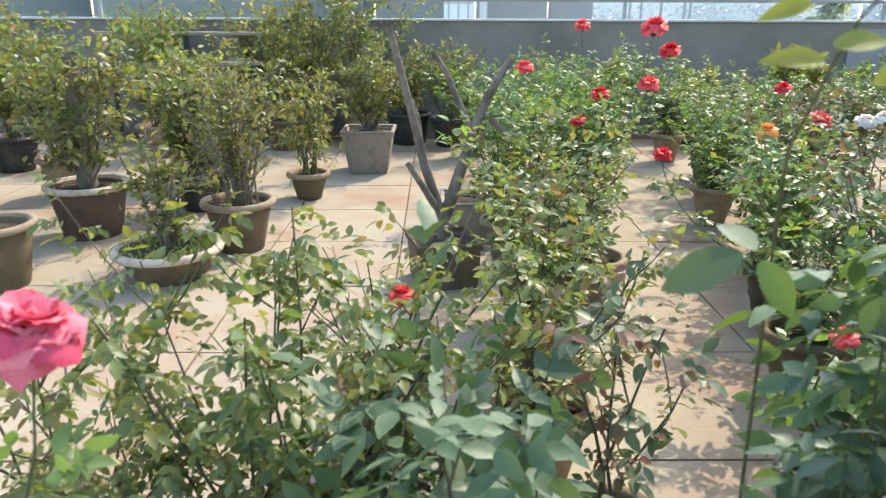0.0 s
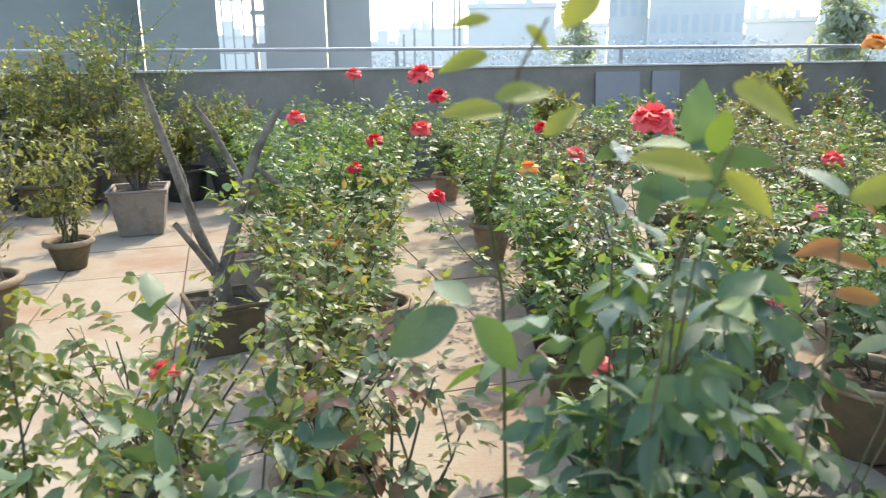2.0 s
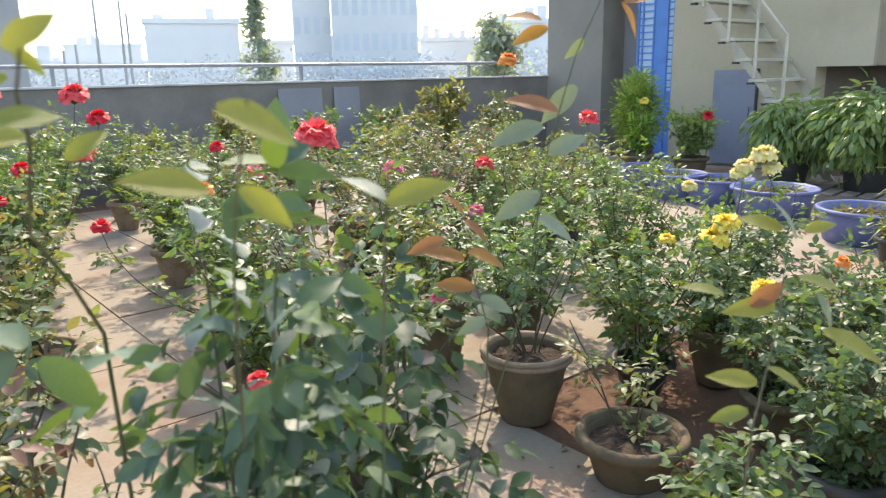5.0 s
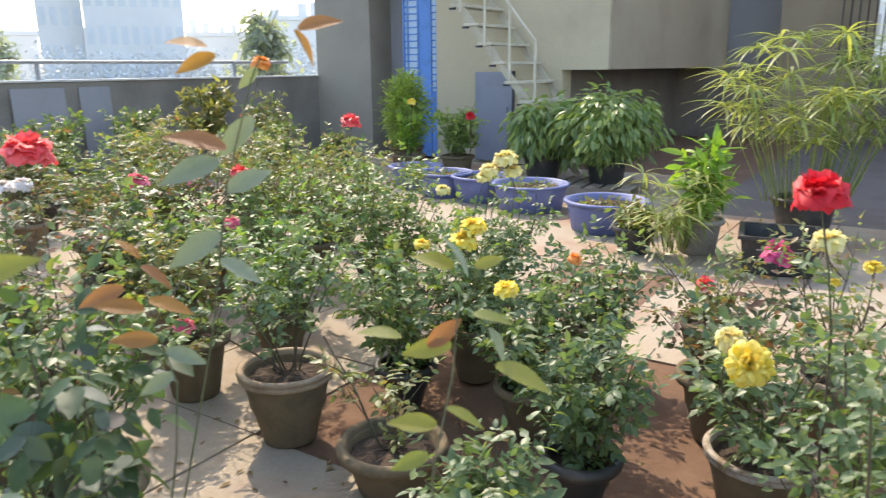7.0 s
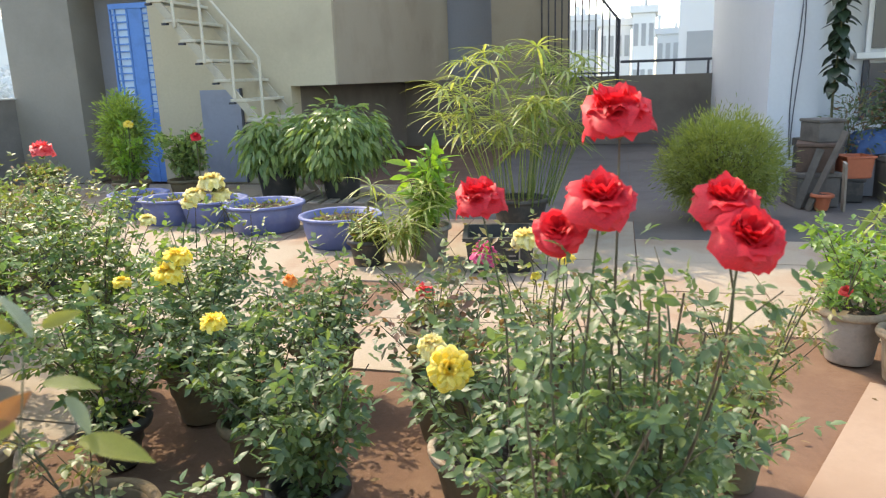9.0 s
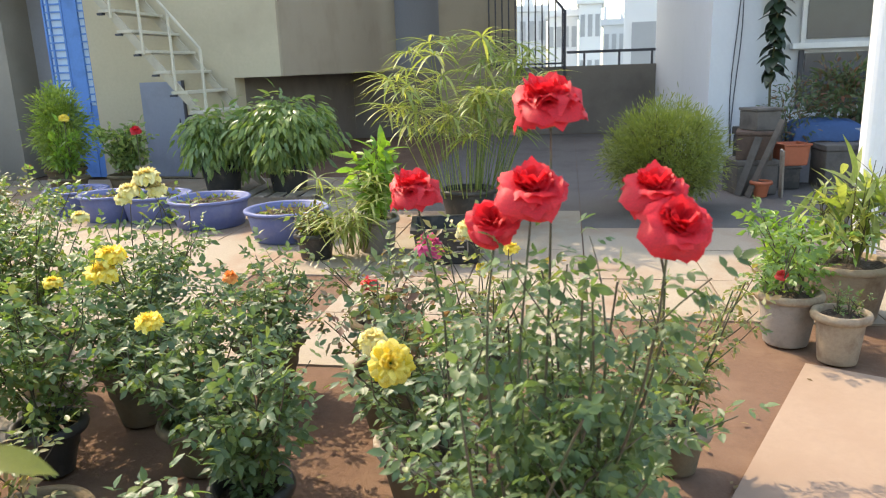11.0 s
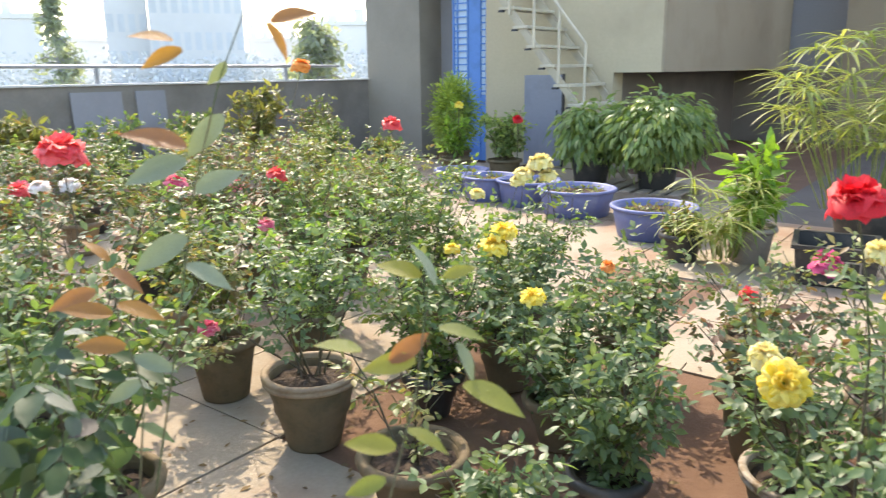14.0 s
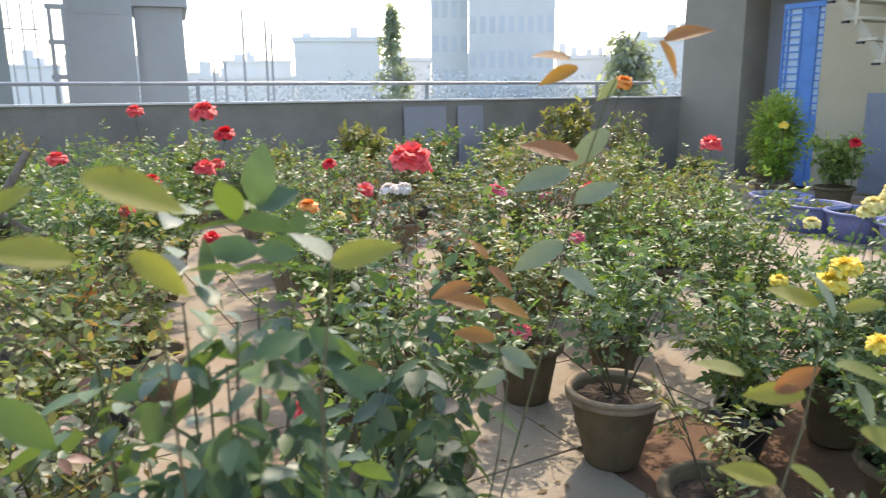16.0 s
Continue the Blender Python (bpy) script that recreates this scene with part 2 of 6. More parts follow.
M["grass_leaf"] = leaf_material("sedge_leaf", [(0.13, 0.20, 0.05), (0.24, 0.29, 0.09), (0.38, 0.40, 0.16)])
M["bright_leaf"] = leaf_material("bright_green_leaf", [(0.09, 0.19, 0.03), (0.15, 0.28, 0.04), (0.22, 0.34, 0.05)], glow=1.7)
M["rubber_leaf"] = leaf_material("rubber_plant_leaf", [(0.018, 0.032, 0.016), (0.03, 0.05, 0.025)], rough=0.35, through_share=0.1, glow=1.0)
M["young_green_leaf"] = leaf_material("young_green_leaf", [(0.17, 0.25, 0.06), (0.23, 0.32, 0.08), (0.30, 0.38, 0.10)], glow=1.7)
# scrub colour greyed and paled to imitate haze
M["hazed_scrub_leaf"] = material("hazed_scrub_leaf", (0.57, 0.60, 0.595), 0.95, 0.1, 0.4, 0.1, 0.0, spec=0.05)
M["dry_leaf"] = leaf_material("dry_leaf", [(0.16, 0.10, 0.05), (0.22, 0.15, 0.07), (0.11, 0.075, 0.045)], through_share=0.15, rough=0.7, spec=0.2)
# far tree greens carry imitated haze in their colour
M["haze_leaf"] = leaf_material("hazed_distant_leaf", [(0.27, 0.32, 0.30), (0.32, 0.37, 0.34), (0.36, 0.41, 0.37)], bump=False, rough=0.8, spec=0.1)
PETAL = {
    "red": petal_material("red_petal", (0.60, 0.008, 0.018), (0.78, 0.03, 0.045)),
    "scarlet": petal_material("scarlet_petal", (0.70, 0.035, 0.045), (0.86, 0.13, 0.125)),
    "pink": petal_material("pink_petal", (0.66, 0.05, 0.13), (0.88, 0.30, 0.36)),
    "magenta": petal_material("magenta_petal", (0.55, 0.03, 0.16), (0.74, 0.12, 0.27)),
    "yellow": petal_material("yellow_petal", (0.88, 0.66, 0.03), (0.94, 0.82, 0.20)),
    "cream": petal_material("cream_petal", (0.80, 0.70, 0.20), (0.86, 0.80, 0.42)),
    "orange": petal_material("orange_petal", (0.80, 0.22, 0.03), (0.90, 0.42, 0.10)),
    "white": petal_material("white_petal", (0.80, 0.76, 0.68), (0.88, 0.86, 0.82)),
}


# ---------------------------------------------------------------- mesh helpers
def mesh_np(name, verts, faces, mat, smooth=False):
    """A mesh from one array of vertices and one of faces, all with the same number of corners."""
    me = bpy.data.meshes.new(name)
    v, f = np.asarray(verts, dtype=np.float32), np.asarray(faces, dtype=np.int32)
    me.vertices.add(len(v))
    me.vertices.foreach_set("co", v.ravel())
    me.loops.add(f.size)
    me.loops.foreach_set("vertex_index", f.ravel())
    me.polygons.add(len(f))
    me.polygons.foreach_set("loop_start", np.arange(0, f.size, f.shape[1], dtype=np.int32))
    me.update(calc_edges=True)
    me.validate()
    if smooth:
        me.polygons.foreach_set("use_smooth", np.ones(len(f), dtype=bool))
    me.materials.append(mat)
    return me


def part(name, data, mat, parent, label=""):
    """Links a mesh, or a bmesh, as one mesh object under its thing or part."""
    if isinstance(data, bmesh.types.BMesh):
        me = bpy.data.meshes.new(name)
        data.to_mesh(me)
        data.free()
        me.materials.append(mat)
        data = me
    ob = new(name, data)
    ob.parent = parent
    if label:
        tagged(ob, label)
    return ob


def thing(name, label, category, at=(0, 0, 0), turn=0.0, group="", kind="", size=1.0):
    ob = new(name)
    ob.empty_display_size = 0.1
    ob.matrix_basis = pose(*at, 0, 0, turn) @ Matrix.Scale(size, 4)
    return tagged(ob, label, category, group, kind)


def solid(name, bm, mat, label, category, kind="structure"):
    me = bpy.data.meshes.new(name)
    bm.to_mesh(me)
    bm.free()
    me.materials.append(mat)
    return tagged(new(name, me), label, category, kind=kind)


def box(bm, x0, y0, z0, x1, y1, z1, bevel=0.0):
    r = bmesh.ops.create_cube(bm, size=1.0, matrix=Matrix.LocRotScale(((x0 + x1) / 2, (y0 + y1) / 2, (z0 + z1) / 2), None, (abs(x1 - x0), abs(y1 - y0), abs(z1 - z0))))
    if bevel:
        edges = list({e for v in r["verts"] for e in v.link_edges})
        bmesh.ops.bevel(bm, geom=edges, offset=bevel, segments=2, affect="EDGES", profile=0.6)
    return bm


def boxed(*args, bevel=0.0):
    return box(bmesh.new(), *args, bevel=bevel)


def rod(bm, a, b, r, r2=None, sides=8):
    a, b = Vector(a), Vector(b)
    d = b - a
    m = Matrix.Translation((a + b) / 2) @ d.to_track_quat("Z", "Y").to_matrix().to_4x4()
    bmesh.ops.create_cone(bm, cap_ends=True, segments=sides, radius1=r, radius2=r if r2 is None else r2, depth=d.length, matrix=m)
    return bm


def rodded(a, b, r, r2=None, sides=8):
    return rod(bmesh.new(), a, b, r, r2, sides)


def lathe(profile, sides=32, square=0.0, wobble=0.0, seed=0):
    """A turned form from (radius, height) pairs; square above 0 pushes it towards a square plan."""
    rnd = random.Random(seed)
    ph = rnd.uniform(0, 6.28)
    bm = bmesh.new()
    rings = []
    for r, z in profile:
        ring = []
        for i in range(sides):
            a = 2 * math.pi * i / sides
            c, s = math.cos(a), math.sin(a)
            k = 1.0
            if square:
                k = (1 - square) + square / max(abs(c), abs(s))
            k *= 1 + wobble * math.sin(2 * a + ph) + wobble * 0.6 * math.sin(5 * a + ph * 2)
            ring.append(bm.verts.new((r * c * k, r * s * k, z)))
        rings.append(ring)
    for p, q in zip(rings, rings[1:]):
        for i in range(sides):
            f = bm.faces.new((p[i], p[(i + 1) % sides], q[(i + 1) % sides], q[i]))
            f.smooth = square < 0.5
    return bm


def soil_disc(radius, z, seed=0, square=0.0):
    rnd = random.Random(seed)
    bm = lathe([(radius, z), (radius * 0.75, z + 0.008), (radius * 0.4, z + 0.02), (0.002, z + 0.015)], 24, square)
    for v in bm.verts:
        v.co.z += rnd.uniform(-0.008, 0.01)
    for f in bm.faces:
        f.smooth = False
    return bm


# ---------------------------------------------------------------- leaves, canes and blooms
def leaf_shape(length=1.0, width=0.5, fold=0.18, droop=0.15, pieces=3):
    """A leaf along +y with a folded midrib: quads, 2 x pieces."""
    v, f = [], []
    for i in range(pieces + 1):
        u = i / pieces
        w = width / 2 * (math.sin(math.pi * min(1, 0.08 + 0.92 * u ** 0.9)) ** 0.92 if i < pieces else 0.04)
        z = -droop * u * u
        v += [(-w, u * length, z + fold * w), (0, u * length, z), (w, u * length, z + fold * w)]
    for i in range(pieces):
        a = 3 * i
        f += [(a, a + 1, a + 4, a + 3), (a + 1, a + 2, a + 5, a + 4)]
    return np.array(v, dtype=np.float32), np.array(f, dtype=np.int32)


LEAF = {"rose": leaf_shape(1, 0.58, 0.25, 0.14), "rose_far": leaf_shape(1, 0.62, 0.25, 0.14, 2), "long": leaf_shape(1, 0.34, 0.25, 0.3),
        "blade": leaf_shape(1, 0.085, 0.3, 0.6, 5), "needle": leaf_shape(1, 0.16, 0.2, 0.1, 2), "small": leaf_shape(1, 0.5, 0.2, 0.1, 2), "lance": leaf_shape(1, 0.17, 0.3, 0.35, 4), "near": leaf_shape(1, 0.60, 0.22, 0.18, 8), "near_slim": leaf_shape(1, 0.43, 0.25, 0.24, 8)}


def frames_from(ways, ups):
    """Rotation matrices with +y along ways and +z near ups."""
    y = ways / np.linalg.norm(ways, axis=1, keepdims=True)
    x = np.cross(y, ups)
    x /= np.linalg.norm(x, axis=1, keepdims=True) + 1e-9
    z = np.cross(x, y)
    return np.stack([x, y, z], axis=2)


def leaves_mesh(name, shape, places, ways, ups, sizes, mat):
    v, f = LEAF[shape]
    rot = frames_from(ways, ups)
    verts = np.einsum("kij,nj->kni", rot, v) * sizes[:, None, None] + places[:, None, :]
    faces = f[None] + (np.arange(len(places)) * len(v))[:, None, None]
    return mesh_np(name, verts.reshape(-1, 3), faces.reshape(-1, 4), mat)


def tubes_mesh(name, lines, mat, sides=4):
    """Tapered tubes along polylines: a list of (points, radius at foot, radius at tip)."""
    verts, faces, n = [], [], 0
    ang = np.arange(sides) * 2 * np.pi / sides
    for pts, r0, r1 in lines:
        pts = np.asarray(pts, dtype=float)
        d = np.gradient(pts, axis=0)
        d /= np.linalg.norm(d, axis=1, keepdims=True) + 1e-9
        ref = np.array([0.31, 0.95, 0.02]) if abs(d[0][2]) > 0.5 else np.array([0.02, 0.1, 1.0])
        a = np.cross(d, ref)
        a /= np.linalg.norm(a, axis=1, keepdims=True) + 1e-9
        b = np.cross(d, a)
        r = np.linspace(r0, r1, len(pts))[:, None, None]
        ring = pts[:, None] + r * (a[:, None] * np.cos(ang)[None, :, None] + b[:, None] * np.sin(ang)[None, :, None])
        verts.append(ring.reshape(-1, 3))
        for i in range(len(pts) - 1):
            for k in range(sides):
                p, q = n + i * sides + k, n + i * sides + (k + 1) % sides
                faces.append((p, q, q + sides, p + sides))
        n += len(pts) * sides
    return mesh_np(name, np.concatenate(verts), np.array(faces), mat, smooth=True)


def bend(rng, start, way, length, lift, steps=6, shake=0.08):
    """A cane: a polyline that starts along way and turns up (lift above 0) or down."""
    p, w = np.array(start, dtype=float), np.array(way, dtype=float)
    w /= np.linalg.norm(w)
    out = [p.copy()]
    for _ in range(steps):
        w = w + np.array([0, 0, lift / steps]) + rng.normal(0, shake, 3)
        w /= np.linalg.norm(w)
        p = p + w * length / steps
        out.append(p.copy())
    return np.array(out)


def bloom_mesh(name, mat, seed, open_=1.0, rings=((6, 0.08), (9, 0.18), (12, 0.30), (15, 0.42), (18, 0.54), (20, 0.66), (21, 0.78), (20, 0.90), (18, 1.0), (15, 1.08)), broad=1.0):
    """A full double rose, 1 across and 0.84 high: cupped, ruffled petals in rings that open outwards."""
    rng = np.random.default_rng(seed)
    verts, faces, n = [], [], 0
    nu, nv = 5, 7
    for k, (count, out) in enumerate(rings):
        for i in range(count):
            a = 2 * math.pi * (i + 0.5 * (k % 2) + rng.uniform(-0.25, 0.25)) / count
            lean = open_ * (0.12 + 1.25 * out) * rng.uniform(0.72, 1.25)
            wide = (0.10 + 0.10 * out) * rng.uniform(0.75, 1.25) * broad
            long = (0.42 + 0.12 * out) * rng.uniform(0.78, 1.2)
            curl = rng.uniform(0.3, 1.1) * (0.3 + out)
            ruffle = rng.uniform(0, 6.28)
            for iu in range(nu):
                u = iu / (nu - 1)
                u_mid = u
                bend_a = lean * (0.35 + 0.65 * u) + curl * max(0, u - 0.55)
                r0 = 0.03 + 0.05 * out
                rad = r0 + long * u * math.sin(min(bend_a, 2.1)) * 0.85
                z = long * u * math.cos(min(bend_a, 2.1))
                for iv in range(nv):
                    s = iv / (nv - 1) * 2 - 1
                    short_u = 1 - 0.26 * abs(s) ** 2.6 * u_mid
                    w = wide * (0.30 + 0.85 * math.sin(math.pi * min(0.68, 0.12 + u * 0.56)))
                    cup = -0.09 * s * s * (0.4 + u)
                    wave = 0.055 * math.sin(4.2 * s + ruffle) * u * u + 0.09 * math.sin(8 * s + 2 * ruffle) * max(0, u - 0.5)
                    side = s * w
                    verts.append(((rad * short_u + cup) * math.cos(a) - side * math.sin(a), (rad * short_u + cup) * math.sin(a) + side * math.cos(a), z * short_u + wave))
            for iu in range(nu - 1):
                for iv in range(nv - 1):
                    p = n + iu * nv + iv
                    faces.append((p, p + 1, p + nv + 1, p + nv))
            n += nu * nv
    v = np.array(verts)
    v /= 2 * np.percentile(np.linalg.norm(v[:, :2], axis=1), 98)
    v[:, 2] = (v[:, 2] - v[:, 2].min()) * 0.84 / (v[:, 2].max() - v[:, 2].min()) - 0.22
    return mesh_np(name, v, np.array(faces), mat, smooth=True)


BROAD = ((6, 0.10), (8, 0.24), (9, 0.38), (10, 0.54), (11, 0.72), (11, 0.90), (10, 1.04))
BLOOM = {c: [bloom_mesh("bloom", m, 11 * i + j, 0.85 + 0.12 * j) for j in range(3)] for i, (c, m) in enumerate(PETAL.items())}
for c, wide_open in (("pink", 0.95), ("red", 0.74), ("scarlet", 0.76), ("magenta", 0.8), ("orange", 0.85)):
    BLOOM[c] = [bloom_mesh("bloom", PETAL[c], 90 + j, wide_open + 0.08 * j, BROAD, 1.75) for j in range(3)]
CALYX = lathe([(0.01, -0.22), (0.07, -0.2), (0.13, -0.13), (0.16, -0.06)], 8)
CALYX_ME = bpy.data.meshes.new("calyx")
CALYX.to_mesh(CALYX_ME)
CALYX.free()
CALYX_ME.materials.append(M["rose_leaf"])


def bloom(parent, colour, at, size, way=(0, 0, 1), k=0):
    """A flower head as a part, with its green calyx under it."""
    ob = part("bloom", BLOOM[colour][k % 3], None, parent, colour + " double flower")
    q = Vector(way).to_track_quat("Z", "Y")
    ob.matrix_basis = Matrix.LocRotScale(at, q, (size, size, size))
    part("calyx", CALYX_ME, None, ob)
    return ob


def compound(rng, places, ways, size, leaflets=5, droop=0.2):
    """Compound leaves: a rachis with pairs of leaflets and one at the tip. Returns places, ways, ups and sizes of the leaflets."""
    P, W, U, S = [], [], [], []
    for p, w in zip(places, ways):
        w = w / np.linalg.norm(w)
        up = np.array([0, 0, 1.0]) + rng.normal(0, 0.45, 3)
        side = np.cross(w, up)
        side /= np.linalg.norm(side) + 1e-9
        s = size * rng.uniform(0.7, 1.25)
        length = s * 2.0
        n_pairs = (leaflets - 1) // 2
        for j in range(n_pairs):
            u = 0.45 + 0.4 * j / max(1, n_pairs - 1) if n_pairs > 1 else 0.6
            for sg in (-1, 1):
                P.append(p + w * length * u)
                W.append(side * sg * 0.9 + w * 0.55 + rng.normal(0, 0.15, 3) - np.array([0, 0, droop]))
                U.append(up + rng.normal(0, 0.3, 3))
                S.append(s * rng.uniform(0.75, 1.0))
        P.append(p + w * length - np.array([0, 0, 0.25 * droop * length]))
        W.append(w + np.array([0, 0, -droop - 0.1]) + rng.normal(0, 0.12, 3))
        U.append(up + rng.normal(0, 0.2, 3))
        S.append(s * rng.uniform(0.95, 1.2))
    return np.array(P), np.array(W), np.array(U), np.array(S)


def rose_bush(at, tall=0.7, wide=0.35, canes=8, leaf=0.042, density=1.0, mat="rose_leaf", blooms=(), label="", seed=0, foot=0.28, bare=0.14, leaflets=5, single=False, short=0.7, twig=1.0, shake=0.08, droop=0.2, shape="near", group="potted rose bushes"):
    """A rose bush that rises from its pot's soil. blooms: (colour, size, place in the world, way)."""
    rng = np.random.default_rng(seed)
    ob = thing("rose_bush", label or "leafy green rose bush with thin thorny canes, in its pot", "rose bush", (at[0], at[1], foot), 0, group)
    lines, places, ways = [], [], []
    rise = max(0.15, tall - foot)
    density = density if single else 1.32 * density
    for i in range(canes):
        a = 2 * math.pi * (i + rng.uniform(-0.35, 0.35)) / canes
        out = rng.uniform(0.25, 1.0)
        way = np.array([math.cos(a) * wide / rise * out * 1.3, math.sin(a) * wide / rise * out * 1.3, 1.0])
        length = rise * rng.uniform(short, 1.08) * math.sqrt(1 + (wide / rise * out) ** 2)
        pts = bend(rng, (rng.normal(0, 0.02), rng.normal(0, 0.02), -0.02), way, length, -0.1, 6, shake)
        lines.append((pts, 0.0048, 0.002) if shake > 0.05 else (pts, 0.0034, 0.0012))
        runs = [(pts, bare)]
        for _ in range(rng.integers(2, 4)):
            k = rng.integers(2 if bare < 0.3 else 3, 6)
            b = rng.uniform(0, 6.28)
            tw = bend(rng, pts[k], (math.cos(b), math.sin(b), 0.9), length * twig * rng.uniform(0.22, 0.42), 0.3, 4)
            lines.append((tw, 0.0026, 0.0012))
            runs.append((tw, 0.1))
        for run, skip in runs:
            seg = np.linalg.norm(run[-1] - run[0])
            n = max(2, int(seg * 34 * density))
            for u in np.sort(rng.uniform(skip, 1.0, n)):
                x = u * (len(run) - 1)
                j = min(int(x), len(run) - 2)
                p = run[j] + (run[j + 1] - run[j]) * (x - j)
                b = rng.uniform(0, 6.28)
                places.append(p)
                ways.append(np.array([math.cos(b), math.sin(b), rng.uniform(-0.35, 0.5)]))
            places.append(run[-1])
            ways.append(run[-1] - run[-2] + np.array([0.0, 0.0, 1e-4]))
    for colour, size, spot, way in blooms:
        tip = np.array(spot) - np.array([at[0], at[1], foot])
        under = tip - np.array(way) / np.linalg.norm(way) * size * 0.2
        base = np.array([rng.normal(0, 0.03), rng.normal(0, 0.03), 0])
        u = np.linspace(0, 1, 8)[:, None]
        pts = base * (1 - u) + under * u
        pts[:, :2] = base[:2] + (under - base)[:2] * (1 - (1 - u) ** 1.8)
        sway = rng.normal(0, 0.035, 2)
        pts[:, :2] += sway * np.sin(np.pi * u) + 0.4 * sway[::-1] * np.sin(2 * np.pi * u)
        pts[-1] = under
        lines.append((pts, 0.0042, 0.0020))
        n = max(4, int(np.linalg.norm(under - base) * 26 * density))
        for x in rng.uniform(0.2, 0.86, n):
            b = rng.uniform(0, 6.28)
            j = int(x * 7)
            places.append(pts[j] + (pts[j + 1] - pts[j]) * (x * 7 - j))
            ways.append(np.array([math.cos(b), math.sin(b), rng.uniform(-0.2, 0.5)]))
        bloom(ob, colour, tuple(tip), size, way, rng.integers(0, 3))
    part("cane", tubes_mesh("cane", lines, M["cane"]), None, ob)
    P, W, U, S = compound(rng, np.array(places), np.array(ways), leaf if single else 0.87 * leaf, leaflets, droop)
    if single:
        order = rng.permutation(len(P))
        keep, rest = order[:280], order[280:]
        single_leaves(ob, P[keep], W[keep], U[keep], S[keep], mat, shape)
        if len(rest):
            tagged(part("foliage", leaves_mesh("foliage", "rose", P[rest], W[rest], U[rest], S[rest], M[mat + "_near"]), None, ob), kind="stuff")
    else:
        part("foliage", leaves_mesh("foliage", "rose" if math.hypot(*at) < 2.4 else "rose_far", P, W, U, S, M[mat]), None, ob)
    return ob


LEAF_ME = {}


def single_leaves(parent, P, W, U, S, mat, shape="near"):
    """Large leaves, each a part of its own, on shared meshes."""
    if (shape, mat) not in LEAF_ME:
        LEAF_ME[(shape, mat)] = mesh_np("leaf", *LEAF[shape], SINGLE[mat], smooth=True)
    rot = frames_from(np.asarray(W, dtype=float), np.asarray(U, dtype=float))
    for p, r, s in zip(P, rot, S):
        leaf_ob = part("leaf", LEAF_ME[(shape, mat)], None, parent)
        m = Matrix([[float(r[i][j]) for j in range(3)] for i in range(3)]).to_4x4()
        leaf_ob.matrix_basis = Matrix.Translation([float(c) for c in p]) @ m @ Matrix.Scale(float(s), 4)


def shoot(label, stem, leaves, foot, radius=0.0015):
    """A tall young shoot: one cane and single leaves, each from its base to its tip."""
    ob = thing("rose_shoot", label, "rose shoot", foot)
    o = np.array(foot)
    part("cane", tubes_mesh("cane", [(np.array(stem) - o, radius, 0.0008)], M["stem"], 6), None, ob)
    for k, (base, tip, kind) in enumerate(leaves):
        base, tip = np.array(base) - o, np.array(tip) - o
        tip = base + (tip - base) * {"copper": 1.2, "silver": 1.1}.get(kind, 1.0)
        up = np.array([0.35 * math.sin(2.1 * k), -0.9, 0.75])
        single_leaves(ob, [base], [tip - base], [up], [float(np.linalg.norm(tip - base))], kind, "near_slim")
    return ob


def dome_bush(name, at, tall, rx, label, category, leaf, shape, mat, clumps, per, foot=0.2, seed=0, spread=0.09, hang=0.0, low=0.0, group=""):
    """A dense bush: clumps of leaves filling a lumpy dome, with gaps between them, on forked stems."""
    rng = np.random.default_rng(seed)
    ob = thing(name, label, category, (at[0], at[1], foot), 0, group)
    rise = tall - foot
    P, Wy, lines = [], [], []
    for _ in range(clumps):
        d = rng.normal(0, 1, 3)
        d /= np.linalg.norm(d)
        q = rng.uniform(0.35, 1.0) ** 0.5 * rng.uniform(0.85, 1.08)
        c = np.array([d[0] * rx * q, d[1] * rx * q, rise * (0.5 + low + (0.5 - low) * d[2] * q)])
        if len(P) % (4 * per) == 0:
            lines.append((np.array([(c[0] * 0.1, c[1] * 0.1, 0), (c[0] * 0.5, c[1] * 0.5, c[2] * 0.6), c]), 0.008, 0.002))
        for _ in range(per):
            e = rng.normal(0, 1, 3)
            P.append(c + e * spread * 0.6)
            Wy.append(e / np.linalg.norm(e) + d * 0.5 + np.array([0, 0, hang]))
    part("branchwork", tubes_mesh("branchwork", lines, M["stem"], 4), None, ob)
    n = len(P)
    part("foliage", leaves_mesh("foliage", shape, np.array(P), np.array(Wy), np.tile([0, 0, 1.0], (n, 1)) + rng.normal(0, 0.5, (n, 3)), leaf * rng.uniform(0.6, 1.25, n), M[mat]), None, ob)
    return ob


